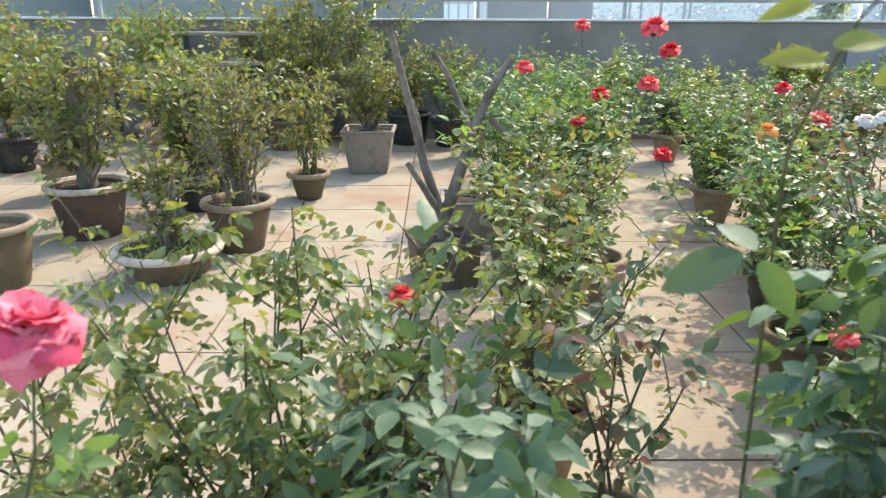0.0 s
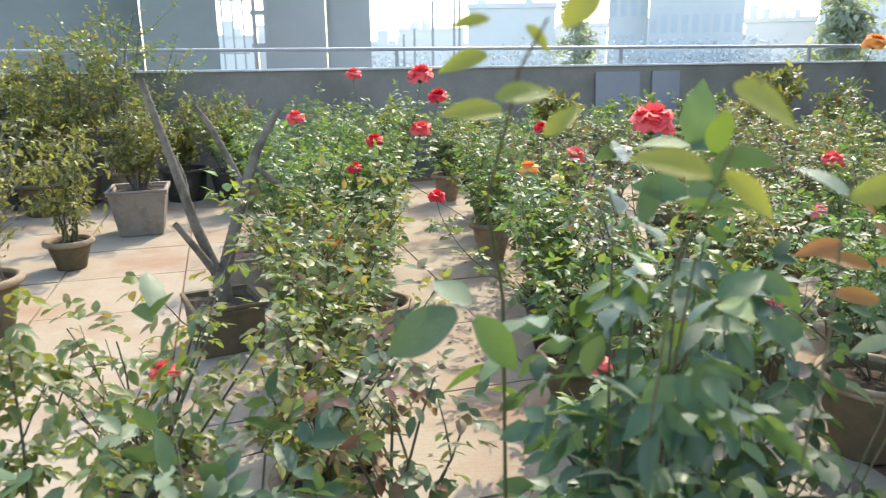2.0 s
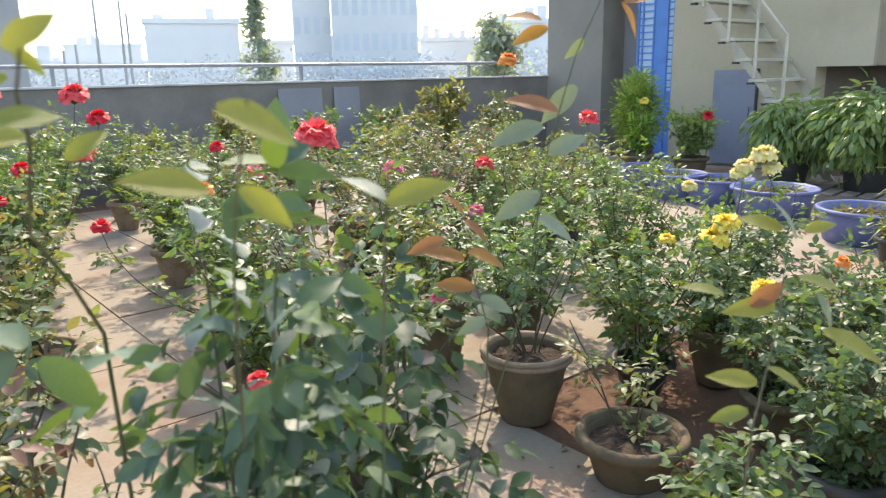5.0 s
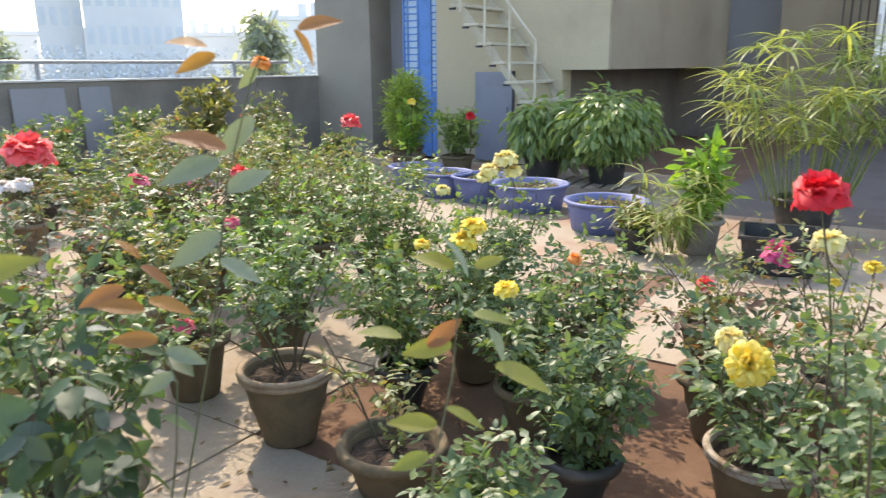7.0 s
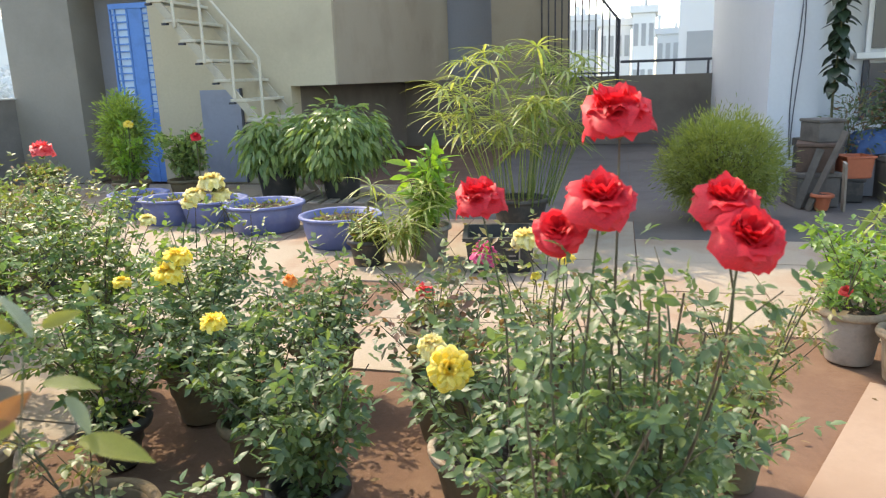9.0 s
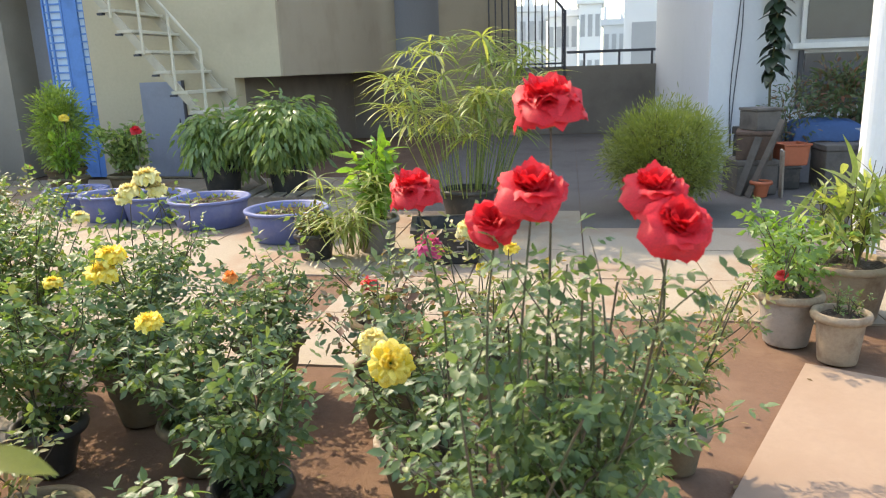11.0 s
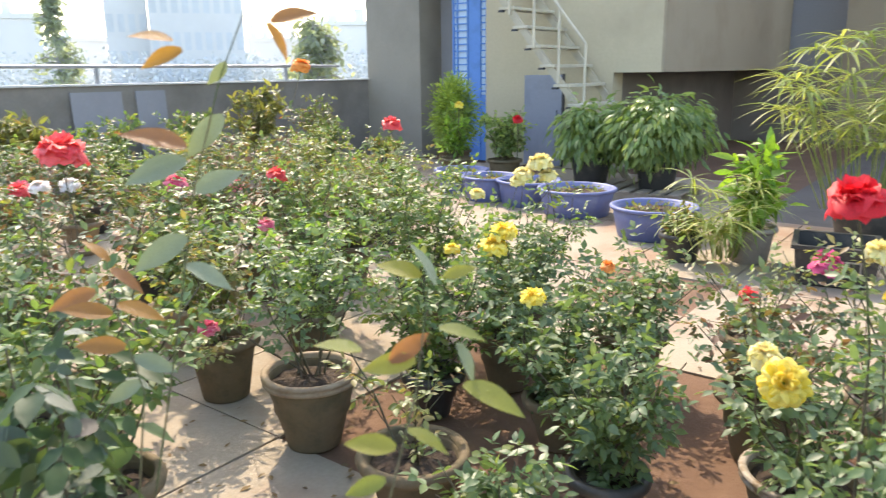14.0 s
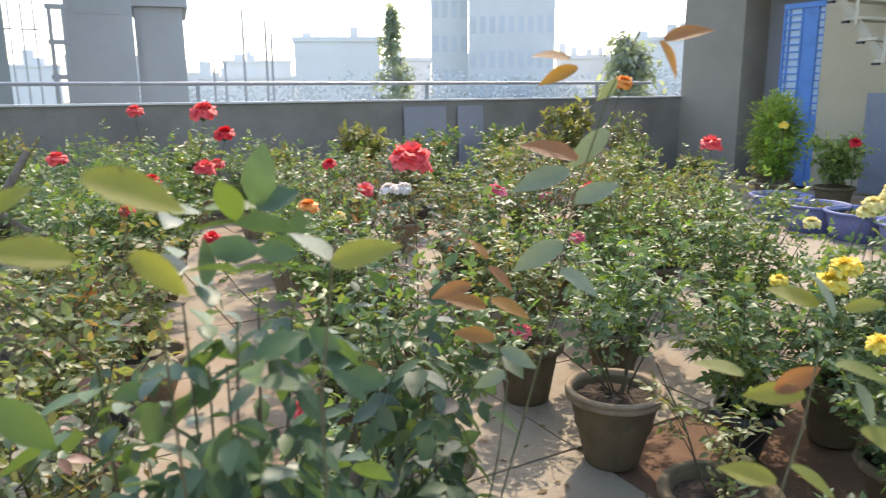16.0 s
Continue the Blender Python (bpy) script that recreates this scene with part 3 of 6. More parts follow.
def shrub(name, at, tall, wide, label, category, leaf=0.05, shape="small", mat="shrub_leaf", count=1800, trunk=0.25, stems=9, foot=0.3, seed=0, stem_r=0.012, hang=-0.1, up=0.4, flat=1.0, crown_low=0.3, stem_mat="stem", group=""):
    """A shrub: stems that fork, and a crown of many single leaves in clumps with gaps."""
    rng = np.random.default_rng(seed)
    ob = thing(name, label, category, (at[0], at[1], foot), 0, group)
    rise = tall - foot
    lines, tips = [], []
    for i in range(stems):
        a = 2 * math.pi * (i + rng.uniform(-0.4, 0.4)) / stems
        out = rng.uniform(0.1, 0.9)
        pts = bend(rng, (rng.normal(0, trunk * 0.08), rng.normal(0, trunk * 0.08), -0.02), (math.cos(a) * wide / rise * out, math.sin(a) * wide / rise * out, 1.0), rise * rng.uniform(0.75, 1.0), 0.0, 8)
        lines.append((pts, stem_r, stem_r * 0.3))
        for _ in range(5):
            k = rng.integers(2, 8)
            b = rng.uniform(0, 6.28)
            tw = bend(rng, pts[k], (math.cos(b), math.sin(b), up), rise * rng.uniform(0.15, 0.35), hang, 4)
            lines.append((tw, stem_r * 0.4, stem_r * 0.15))
            tips.append(tw)
        tips.append(pts[int(crown_low * 8):])
    part("branchwork", tubes_mesh("branchwork", lines, M[stem_mat], 5), None, ob)
    which = rng.integers(0, len(tips), count)
    P, W = [], []
    for k in which:
        run = tips[k]
        x = rng.uniform(0, len(run) - 1.001)
        j = int(x)
        d = run[j + 1] - run[j]
        b = rng.normal(0, 1, 3)
        P.append(run[j] + d * (x - j) + rng.normal(0, 0.018, 3) * (1 + wide))
        W.append(b / np.linalg.norm(b) + d / (np.linalg.norm(d) + 1e-9) * 0.5 + np.array([0, 0, hang]))
    U = np.tile([0, 0, 1.0], (count, 1)) + rng.normal(0, 0.5, (count, 3))
    part("foliage", leaves_mesh("foliage", shape, np.array(P), np.array(W), U, leaf * rng.uniform(0.6, 1.25, count), M[mat]), None, ob)
    return ob


# ---------------------------------------------------------------- pots
POTS = {}


def round_pot(at, top=0.165, tall=0.30, base=0.6, mat="terracotta", rim_mat=None, soil_down=0.05, label="", rim=0.022, rim_high=0.04, seed=0, name="flower_pot", group="flower pots", square=0.0, turn=0.0):
    key = (round(top, 3), round(tall, 3), base, mat, rim_mat, square, soil_down)
    ob = thing(name, label or "round weathered terracotta flower pot with soil, standing on the roof", "pot", (at[0], at[1], at[2] if len(at) > 2 else 0), turn, group)
    if key not in POTS:
        r0 = top * base
        wall = lathe([(0.004, 0.0), (r0 * 0.97, 0.0), (r0, 0.008), (top * 0.55 + r0 * 0.45, tall * 0.55), (top * 0.97, tall - rim_high), (top * 0.94, tall - rim_high * 0.5), (top * 0.92, tall - 0.02),
                      (top * 0.88, tall - rim_high * 0.7), (top * 0.84, tall * 0.5), (r0 * 0.8, 0.03)], 36 if not square else 40, square, 0.006, seed)
        ring = lathe([(top * 0.965, tall - rim_high), (top + rim * 0.8, tall - rim_high + 0.004), (top + rim, tall - rim_high * 0.5), (top + rim * 0.7, tall - 0.003), (top + rim * 0.2, tall), (top * 0.93, tall - 0.004), (top * 0.905, tall - rim_high * 0.8)], 36 if not square else 40, square, 0.006, seed)
        if rim < 0.015:  # a double lip with a groove between
            ring.free()
            ring = lathe([(top * 0.965, tall - rim_high), (top + rim * 0.7, tall - rim_high + 0.003), (top + rim * 0.7, tall - rim_high * 0.62), (top + rim * 0.05, tall - rim_high * 0.5), (top + rim, tall - rim_high * 0.38), (top + rim * 0.9, tall - 0.004),
                          (top + rim * 0.3, tall), (top * 0.93, tall - 0.004), (top * 0.905, tall - rim_high * 0.8)], 36 if not square else 40, square, 0.006, seed)
        earth = soil_disc(top * 0.9, tall - soil_down, seed, square)
        meshes = []
        for n, bm, mm in (("pot_wall", wall, M[mat]), ("rim", ring, M[rim_mat or mat]), ("soil", earth, M["soil"])):
            me = bpy.data.meshes.new(n)
            bm.to_mesh(me)
            bm.free()
            me.materials.append(mm)
            meshes.append((n, me))
        POTS[key] = meshes
    for n, me in POTS[key]:
        part(n, me, None, ob)
    return ob


# ---------------------------------------------------------------- ground, roof and walls
NORTH, WALL_X, EAST_X, STAIR_Y = 8.4, 9.6, 15.0, 3.15
bm = bmesh.new()
bmesh.ops.create_grid(bm, x_segments=2, y_segments=2, size=2500)
for v in bm.verts:
    v.co.z = -18
solid("ground", bm, M["far_ground"], "hazy distant ground far below the roof terrace", "ground")
floor = solid("floor", boxed(-7, -6, -0.5, EAST_X + 0.2, NORTH, -0.012), M["earth"], "red-brown stained floor of the roof terrace with cream paving", "floor")
# strips of darkened floor laid where the far side is in shade
solid("floor_east", box(boxed(7.3, -0.35, -0.012, EAST_X, 1.6, -0.006), 6.55, -5.9, -0.012, EAST_X, -0.354, -0.006), M["shaded_concrete"], "grey-brown concrete floor by the east wall, darkened to imitate shade", "floor")
solid("building_below", boxed(-6.98, -5.98, -18, EAST_X + 0.18, NORTH - 0.02, -0.5), M["grey_wall"], "plain grey building under the roof terrace", "building")

solid("wall_north", boxed(-7, NORTH, -0.5, WALL_X, NORTH + 0.15, 1.225), M["parapet"], "dark weathered parapet wall along the roof edge", "wall")
solid("trim_north", boxed(-7, NORTH - 0.03, 1.225, WALL_X, NORTH + 0.18, 1.25, bevel=0.006), M["coping"], "pale coping on the parapet wall", "coping")
rail = thing("roof_railing", "grey pipe railing with short posts on the parapet", "railing", (0, NORTH + 0.075, 1.25), kind="structure")
part("top_pipe", rodded((-4.0, 0, 0.20), (9.0, 0, 0.20), 0.022), M["rail"], rail)
post = boxed(-0.018, -0.018, 0, 0.018, 0.018, 0.185)
post_me = bpy.data.meshes.new("post")
post.to_mesh(post_me)
post.free()
post_me.materials.append(M["rail"])
for i in range(5):
    part("post", post_me, None, rail).location = (-3.7 + 2.9 * i, 0, 0)
solid("wall_west", boxed(-7.15, -6, -0.5, -7, NORTH + 0.15, 1.1), M["parapet"], "dark weathered parapet wall on the west side", "wall")
solid("wall_south", boxed(-7, -6.15, -0.5, EAST_X + 0.2, -6, 1.1), M["parapet"], "dark weathered parapet wall on the south side", "wall")

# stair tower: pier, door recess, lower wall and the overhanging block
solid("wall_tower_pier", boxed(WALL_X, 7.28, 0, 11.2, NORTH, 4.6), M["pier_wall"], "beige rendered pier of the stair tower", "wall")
solid("wall_tower_lower", boxed(WALL_X + 0.003, 4.03, 0, 9.9, 6.04, 1.32), M["beige_wall"], "beige rendered lower wall of the stair tower", "wall")
# grey here is darker than the tower's beige to stand for recess shade
solid("wall_tower_recess", boxed(10.15, 6.04, 0, 10.35, 7.28, 4.6), M["grey_wall"], "shaded back of the door recess, in dark grey", "wall")
solid("wall_tower_under", boxed(9.9, 4.03, 0, EAST_X + 1.1, 4.23, 1.32), M["brown_shade_wall"], "brown recessed wall under the overhanging block, darkened as if shaded", "wall")
solid("wall_tower_upper", boxed(WALL_X, 3.39, 1.30, EAST_X + 1.1, 6.04, 4.6), M["beige_wall"], "beige rendered overhanging block of the stair tower", "wall")
# thin panel gives the south side a darker tan than the west face
solid("wall_tower_south", boxed(WALL_X, 3.36, 1.302, EAST_X + 1.1, 3.389, 4.6), M["tan_wall"], "darker tan panel on the south side of the overhanging block", "wall")
# two unseen boxes above the tower, sized to cast shade eastward floor and wall
solid("wall_tower_head", boxed(10.0, 3.39, 4.6, EAST_X + 5.0, 4.9, 8.0), M["beige_wall"], "unseen head of the stair tower, added to shade the floor", "wall")
solid("wall_tower_top", boxed(12.0, 3.39, 8.0, 20.0, 4.9, 10.5), M["beige_wall"], "unseen top of the stair tower, added to shade the white wall", "wall")
solid("wall_tower_lintel", boxed(WALL_X, 6.04, 2.75, 10.15, 7.28, 4.6), M["beige_wall"], "beige wall over the door recess", "wall")

# far side: low east wall, tan wall, whitewashed roof room
solid("wall_east_tan", boxed(EAST_X, 0.75, 0, EAST_X + 0.25, 2.24, 6.2), M["tan_wall"], "tan rendered wall beside the outer stair", "wall")
solid("wall_east_low", boxed(EAST_X, 2.243, 0, EAST_X + 0.25, 4.027, 1.296), M["brown_shade_wall"], "brown low wall under the overhanging block, darkened as if shaded", "wall")
solid("wall_east_back", boxed(16.2, 1.8, 0, 16.4, 4.4, 6.2), M["grey_wall"], "shaded grey wall behind the opening", "wall")
solid("wall_east", boxed(EAST_X, -1.85, 0, EAST_X + 0.2, 0.75, 1.28), M["brown_shade_wall"], "dark brown parapet wall on the east side", "wall")
solid("wall_white_block", boxed(WALL_X, -2.38, 0, EAST_X + 0.2, -1.85, 6.2), M["white_wall"], "whitewashed end wall of a roof room", "wall")
# added slab, out of sight overhead, only to darken the room wall
solid("ceiling_porch", boxed(9.7, -6, 2.75, 11.6, -2.385, 2.9), M["white_wall"], "unseen canopy slab added to shade the wall of the roof room", "canopy")
solid("wall_room", boxed(11.6, -6, 0, 11.85, -2.38, 6.2), M["white_wall"], "whitewashed wall of a roof room in shade", "wall")

# blue double door with barred lights
door = thing("door_1", "blue painted steel double door with barred side lights", "door", (WALL_X + 0.05, 6.05, 0), kind="structure")
part("door_leaf", boxed(0, 0.135, 0.02, 0.045, 0.335, 2.44, bevel=0.004), M["blue_paint"], door)
M["glass"] = material("pale_glass", (0.50, 0.64, 0.76), 0.15, 0.05, 10, 2, 0.0)
for y0, y1 in ((0.022, 0.113), (0.357, 0.60)):
    part("pane", boxed(0.02, y0, 1.0, 0.028, y1, 2.40), M["glass"], door)
    part("door_leaf", boxed(0, y0, 0.02, 0.04, y1, 0.995), M["blue_paint"], door)
    for k in range(14):
        part("bar", boxed(-0.008, y0, 1.04 + 0.098 * k, 0.018, y1, 1.06 + 0.098 * k), M["blue_paint"], door)
part("bar", boxed(-0.012, 0.53, 0.996, 0.018, 0.548, 2.40), M["blue_paint"], door)
for y in (0.0, 0.113, 0.335, 0.60):
    part("frame", boxed(-0.015, y, 0.02, 0.05, y + 0.022, 2.46), M["blue_paint"], door)
part("frame", boxed(-0.016, -0.001, 2.40, 0.051, 0.623, 2.47), M["blue_paint"], door)
hatch = thing("door_2", "pale blue metal sheet door under the steel stair", "door", (WALL_X - 0.03, 4.76, 0), kind="structure")
part("door_leaf", boxed(0, 0, 0.03, 0.026, 0.60, 1.28, bevel=0.004), M["blue_sheet"], hatch)
part("frame", boxed(-0.012, -0.025, 0.02, 0.028, 0.0, 1.292), M["dark_metal"], hatch)
part("door_handle", rodded((-0.03, 0.06, 0.66), (-0.03, 0.06, 0.80), 0.008), M["dark_metal"], hatch)

# steel stair against the tower
stair = thing("steel_stair", "steep cream painted steel stair against the tower wall", "stair", (8.5, STAIR_Y, 0))
PITCH = 1.2
for x in (0.0, 0.97):
    bm = bmesh.new()
    run = 3.3 / PITCH
    v = [bm.verts.new(p) for p in ((x, 0.02, 0), (x, 0.135, 0), (x, run + 0.135, 3.3), (x, run + 0.02, 3.3), (x + 0.03, 0.02, 0), (x + 0.03, 0.135, 0), (x + 0.03, run + 0.135, 3.3), (x + 0.03, run + 0.02, 3.3))]
    for q in ((0, 1, 2, 3), (7, 6, 5, 4), (0, 4, 5, 1), (1, 5, 6, 2), (2, 6, 7, 3), (3, 7, 4, 0)):
        bm.faces.new([v[i] for i in q])
    part("stringer", bm, M["steel_dull"], stair)
for k in range(13):
    z = 0.235 * (k + 1)
    part("tread", boxed(-0.02, z / PITCH - 0.04, z - 0.035, 1.01, z / PITCH + 0.17, z, bevel=0.005), M["steel_beige"], stair)
    part("bracket", boxed(-0.025, z / PITCH + 0.12, z - 0.062, 0.03, z / PITCH + 0.19, z - 0.038), M["dark_metal"], stair)
for k in range(6):
    z = 0.86 + 0.42 * k
    part("baluster", rodded((-0.018, z / PITCH + 0.02, z - 0.1), (-0.018, z / PITCH + 0.02, z + 0.78), 0.018), M["steel_beige"], stair)
part("handrail", rodded((-0.018, 0.737, 1.64), (-0.018, 0.737 + 2.1 / PITCH, 3.74), 0.016), M["steel_beige"], stair)

# outer stair railing and the rail on the east wall
steel = thing("stair_railing", "dark steel stair railing with upright bars", "railing", (EAST_X - 0.1, 0, 1.28), kind="structure")
for k in range(12):
    y = 1.26 - 0.125 * k
    part("bar", rodded((0, y, -0.02), (0, y, 1.05 + 0.55 * min(1, max(0, (y + 0.16) / 0.5))), 0.013), M["dark_metal"], steel)
part("handrail", rodded((0, -0.16, 1.0), (0, 0.34, 1.62), 0.022), M["dark_metal"], steel)
part("handrail", rodded((0, 0.34, 1.62), (0, 1.3, 1.62), 0.022), M["dark_metal"], steel)
part("end_post", rodded((0, -0.16, -0.3), (0, -0.16, 1.02), 0.03), M["dark_metal"], steel)
part("bottom_rail", rodded((0, -0.16, 0.06), (0, 1.3, 0.06), 0.018), M["dark_metal"], steel)
low = thing("wall_railing", "dark steel rail on short posts along the east wall", "railing", (EAST_X + 0.1, 0, 1.28), kind="structure")
part("top_rail", boxed(-0.03, -1.84, 0.23, 0.03, -0.2, 0.28), M["dark_metal"], low)
for y in (-0.55, -1.2, -1.8):
    part("post", boxed(-0.02, y, 0, 0.02, y + 0.04, 0.23), M["dark_metal"], low)

# window of the roof room, cables on its corner
win = thing("window_1", "dark glazed window with a white frame in the roof room", "window", (11.57, -5.2, 1.5), kind="structure")
M["dark_glass"] = material("dark_window_glass", (0.06, 0.07, 0.09), 0.12, 0.1, 6, 1, 0.0)
part("pane", boxed(0.0, 0.05, 0.05, 0.01, 0.85, 1.25), M["dark_glass"], win)
part("pane", boxed(0.0, 0.95, 0.05, 0.01, 1.75, 1.25), M["dark_glass"], win)
for y in (0.0, 0.87, 1.77):
    part("window_frame", boxed(-0.03, y, 0, 0.03, y + 0.06, 1.3), M["white_paint"], win)
part("window_sill", boxed(-0.12, -0.1, -0.08, 0.03, 1.95, -0.005), M["white_paint"], win)
low_win = thing("window_2", "dark low window under a white sill in the roof room", "window", (11.57, -5.2, 0.6), kind="structure")
part("pane", boxed(0.0, 0.05, 0.05, 0.01, 0.85, 0.76), M["dark_glass"], low_win)
part("pane", boxed(0.0, 0.95, 0.05, 0.01, 1.75, 0.76), M["dark_glass"], low_win)
for y in (0.0, 0.87, 1.77):
    part("window_frame", boxed(-0.03, y, 0, 0.03, y + 0.06, 0.8), M["dark_metal"], low_win)
for i, y in enumerate((-2.12, -2.15)):
    c = thing("cable", "thin black cable hanging down a white wall", "cable", (WALL_X - 0.012, y, 0))
    pts = [(0.0 + 0.006 * math.sin(k), 0.03 * math.sin(k * 0.7 + i), 0.3 + 0.28 * k) for k in range(21)]
    part("wire", tubes_mesh("wire", [(pts, 0.006, 0.006)], M["dark_metal"], 6), None, c)


# ---------------------------------------------------------------- the city beyond the parapet
def polar(az, dist):
    return math.sin(radians(az)) * dist, math.cos(radians(az)) * dist


def tower_block(az0, az1, dist, top, mat, label, storeys=0, bays=0, win_mat="haze_pane"):
    """A far building that spans two bearings, with built windows towards the terrace."""
    mid = (az0 + az1) / 2
    x, y = polar(mid, dist)
    half = dist * math.tan(radians((az1 - az0) / 2))
    ob = thing("building", label, "building", (x, y, -18), -mid, "city buildings")
    part("wall", boxed(-half, 0, 0, half, half * 1.2 + 4, top + 18), M[mat], ob)
    part("roof", boxed(-half - 0.2, -0.2, top + 18.01, half + 0.2, half * 1.2 + 4.2, top + 18.5), M[mat], ob)
    rs = random.Random(int(az0 * 10))
    for _ in range(rs.randrange(1, 4)):
        x0, w = rs.uniform(-half, half * 0.6), half * rs.uniform(0.12, 0.35)
        part("roof_hut", boxed(x0, 0.5, top + 18.502, x0 + w, 0.5 + w, top + 18.5 + dist * rs.uniform(0.006, 0.018)), M[mat], ob)
    for s in range(storeys):
        z = top + 18 - (s + 1) * 3.1
        for b in range(bays):
            w = 2 * half / bays
            part("window", boxed(-half + (b + 0.2) * w, -0.03, z + 0.9, -half + (b + 0.8) * w, -0.01, z + 2.4), M[win_mat], ob)
    return ob


tower_block(4.0, 8.3, 30, 9.5, "haze_grey", "unfinished grey concrete tower in the haze", 2, 2, "haze_grey")
tower_block(8.35, 11.6, 31, 4.6, "haze_grey", "grey concrete block beside a taller one", 1, 2, "haze_grey")
tower_block(-4.5, 0.6, 24, 8.0, "far_dark", "dark grey building close behind the parapet")
tower_block(-24, -4.6, 26, 7.5, "far_dark", "dark grey building behind the plants", 1, 4, "haze_grey")
tower_block(-42, -24.1, 28, 7.0, "far_dark", "dark grey building behind the plants", 1, 4, "haze_grey")
tower_block(18.9, 25.3, 80, 6.6, "haze_white", "pale low building in the haze")
tower_block(25.5, 29.1, 95, 5.2, "haze_white", "pale low building in the haze")
tower_block(29.2, 32.0, 72, 10.4, "haze_pale", "blue-grey glass tower in the haze", 4, 4)
tower_block(32.05, 38.5, 70, 15.0, "haze_pale", "tall blue-grey glass office tower in the haze", 6, 9)
tower_block(38.6, 43.0, 90, 5.0, "haze_white", "pale low building in the haze")
tower_block(43.2, 49.5, 85, 6.5, "haze_white", "pale low building in the haze")
tower_block(11.8, 18.8, 120, 3.6, "haze_white", "pale low skyline in the haze")
tower_block(50, 60, 100, 6.0, "haze_white", "pale low building in the haze")
tower_block(85.8, 88.6, 62, 5.4, "haze_pale", "hazy grey apartment block", 3, 4, "haze_grey")
tower_block(88.7, 90.9, 58, 4.7, "haze_white", "white apartment block with small windows", 3, 4, "haze_grey")
tower_block(91.0, 92.6, 55, 5.3, "haze_white", "white apartment block with a roof tank", 3, 3, "haze_grey")
tower_block(92.7, 94.3, 66, 4.3, "haze_pale", "white apartment block with small windows", 2, 3, "haze_grey")
tower_block(94.4, 103, 27, 9.5, "haze_white", "pale grey building with dark windows", 3, 3, "haze_grey")

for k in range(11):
    tower_block(-2 + 5.2 * k, 2.9 + 5.2 * k, 150 + 9 * (k % 3), (6.2, 8.4, 5.4, 7.2, 9.0)[k % 5], "haze_white", "pale low skyline block in the haze")
scaffold = thing("scaffold", "thin steel scaffold poles beside a building", "scaffold", (*polar(1.7, 22), -2))
for k in range(3):
    part("upright", rodded((-0.28 + 0.28 * k, 0, 0), (-0.28 + 0.28 * k, 0, 9), 0.025), M["haze_grey"], scaffold)
for z in (3.6, 5.0):
    part("crossbar", rodded((-0.4, 0, z), (0.4, 0, z), 0.02), M["haze_grey"], scaffold)
frame_ob = thing("concrete_frame", "bare concrete frame beside a tower", "concrete frame", (*polar(3.55, 29.8), -2))
for x in (-0.22, 0.22):
    part("column", boxed(x - 0.07, -0.1, 0, x + 0.07, 0.1, 6.3), M["haze_grey"], frame_ob)
for z in (3.9, 5.1, 6.3):
    part("beam", boxed(-0.35, -0.11, z, 0.35, 0.11, z + 0.16), M["haze_grey"], frame_ob)
for az, h in ((14.2, 1.9), (15.0, 2.0), (16.4, 2.9), (18.0, 2.7), (18.4, 2.5)):
    p = thing("rebar_column", "thin starter column of a neighbouring roof", "column", (*polar(az, 14), -1))
    part("column", rodded((0, 0, 0), (0.02, 0, h + 0.9), 0.035, 0.02), M["haze_grey"], p)


def conifer(at, tall, wide, base, label, seed, power=0.9):
    """A far tree: trunk, tiers of drooping limbs and clumps of foliage, with gaps."""
    rng = np.random.default_rng(seed)
    ob = thing("tree", label, "tree", (*at, base))
    lines = [([(0, 0, 0), (0, 0, tall * 0.5), (0, 0, tall)], 0.09, 0.02)]
    P, Wy = [], []
    for k in range(150):
        u = rng.uniform(0.3, 0.99)
        a = rng.uniform(0, 6.28)
        r = wide * (1.03 - u) ** power * rng.uniform(0.6, 1.1)
        limb = np.array([(0, 0, u * tall), (math.cos(a) * r * 0.5, math.sin(a) * r * 0.5, u * tall + 0.05), (math.cos(a) * r, math.sin(a) * r, u * tall - 0.12 * r)])
        lines.append((limb, 0.03, 0.008))
        for _ in range(24):
            t = rng.uniform(0.25, 1.0)
            P.append(limb[0] * (1 - t) + limb[2] * t + rng.normal(0, 0.07, 3))
            Wy.append(rng.normal(0, 1, 3) + np.array([0, 0, -0.4]))
    part("trunk", tubes_mesh("trunk", lines, M["haze_grey"], 5), None, ob)
    n = len(P)
    part("crown", leaves_mesh("crown", "small", np.array(P), np.array(Wy), np.tile([0, 0, 1.0], (n, 1)) + rng.normal(0, 0.5, (n, 3)), rng.uniform(0.08, 0.19, n), M["haze_leaf"]), None, ob)


line = thing("tree_line", "hazy line of distant trees and scrub beyond the roofs", "trees", (0, 0, -18), kind="stuff")
tree_rng = np.random.default_rng(77)
P = []
for _ in range(90):
    az, dist = tree_rng.uniform(8.0, 58.0), tree_rng.uniform(60, 68)
    x, y = polar(az, dist)
    r, h = tree_rng.uniform(1.6, 3.6), 18 + tree_rng.uniform(1.2, 4.0)
    d = tree_rng.normal(0, 1, (170, 3))
    d /= np.linalg.norm(d, axis=1, keepdims=True)
    P.append(np.array([x, y, h - r]) + d * r * tree_rng.uniform(0.6, 1.0, (170, 1)) * np.array([1.0, 1.0, 0.8]))
    P.append(np.array([x, y, 0]) + np.stack([tree_rng.normal(0, 0.2, 30), tree_rng.normal(0, 0.2, 30), tree_rng.uniform(0.0, h - r, 30)], 1))
P = np.concatenate(P)
n = len(P)
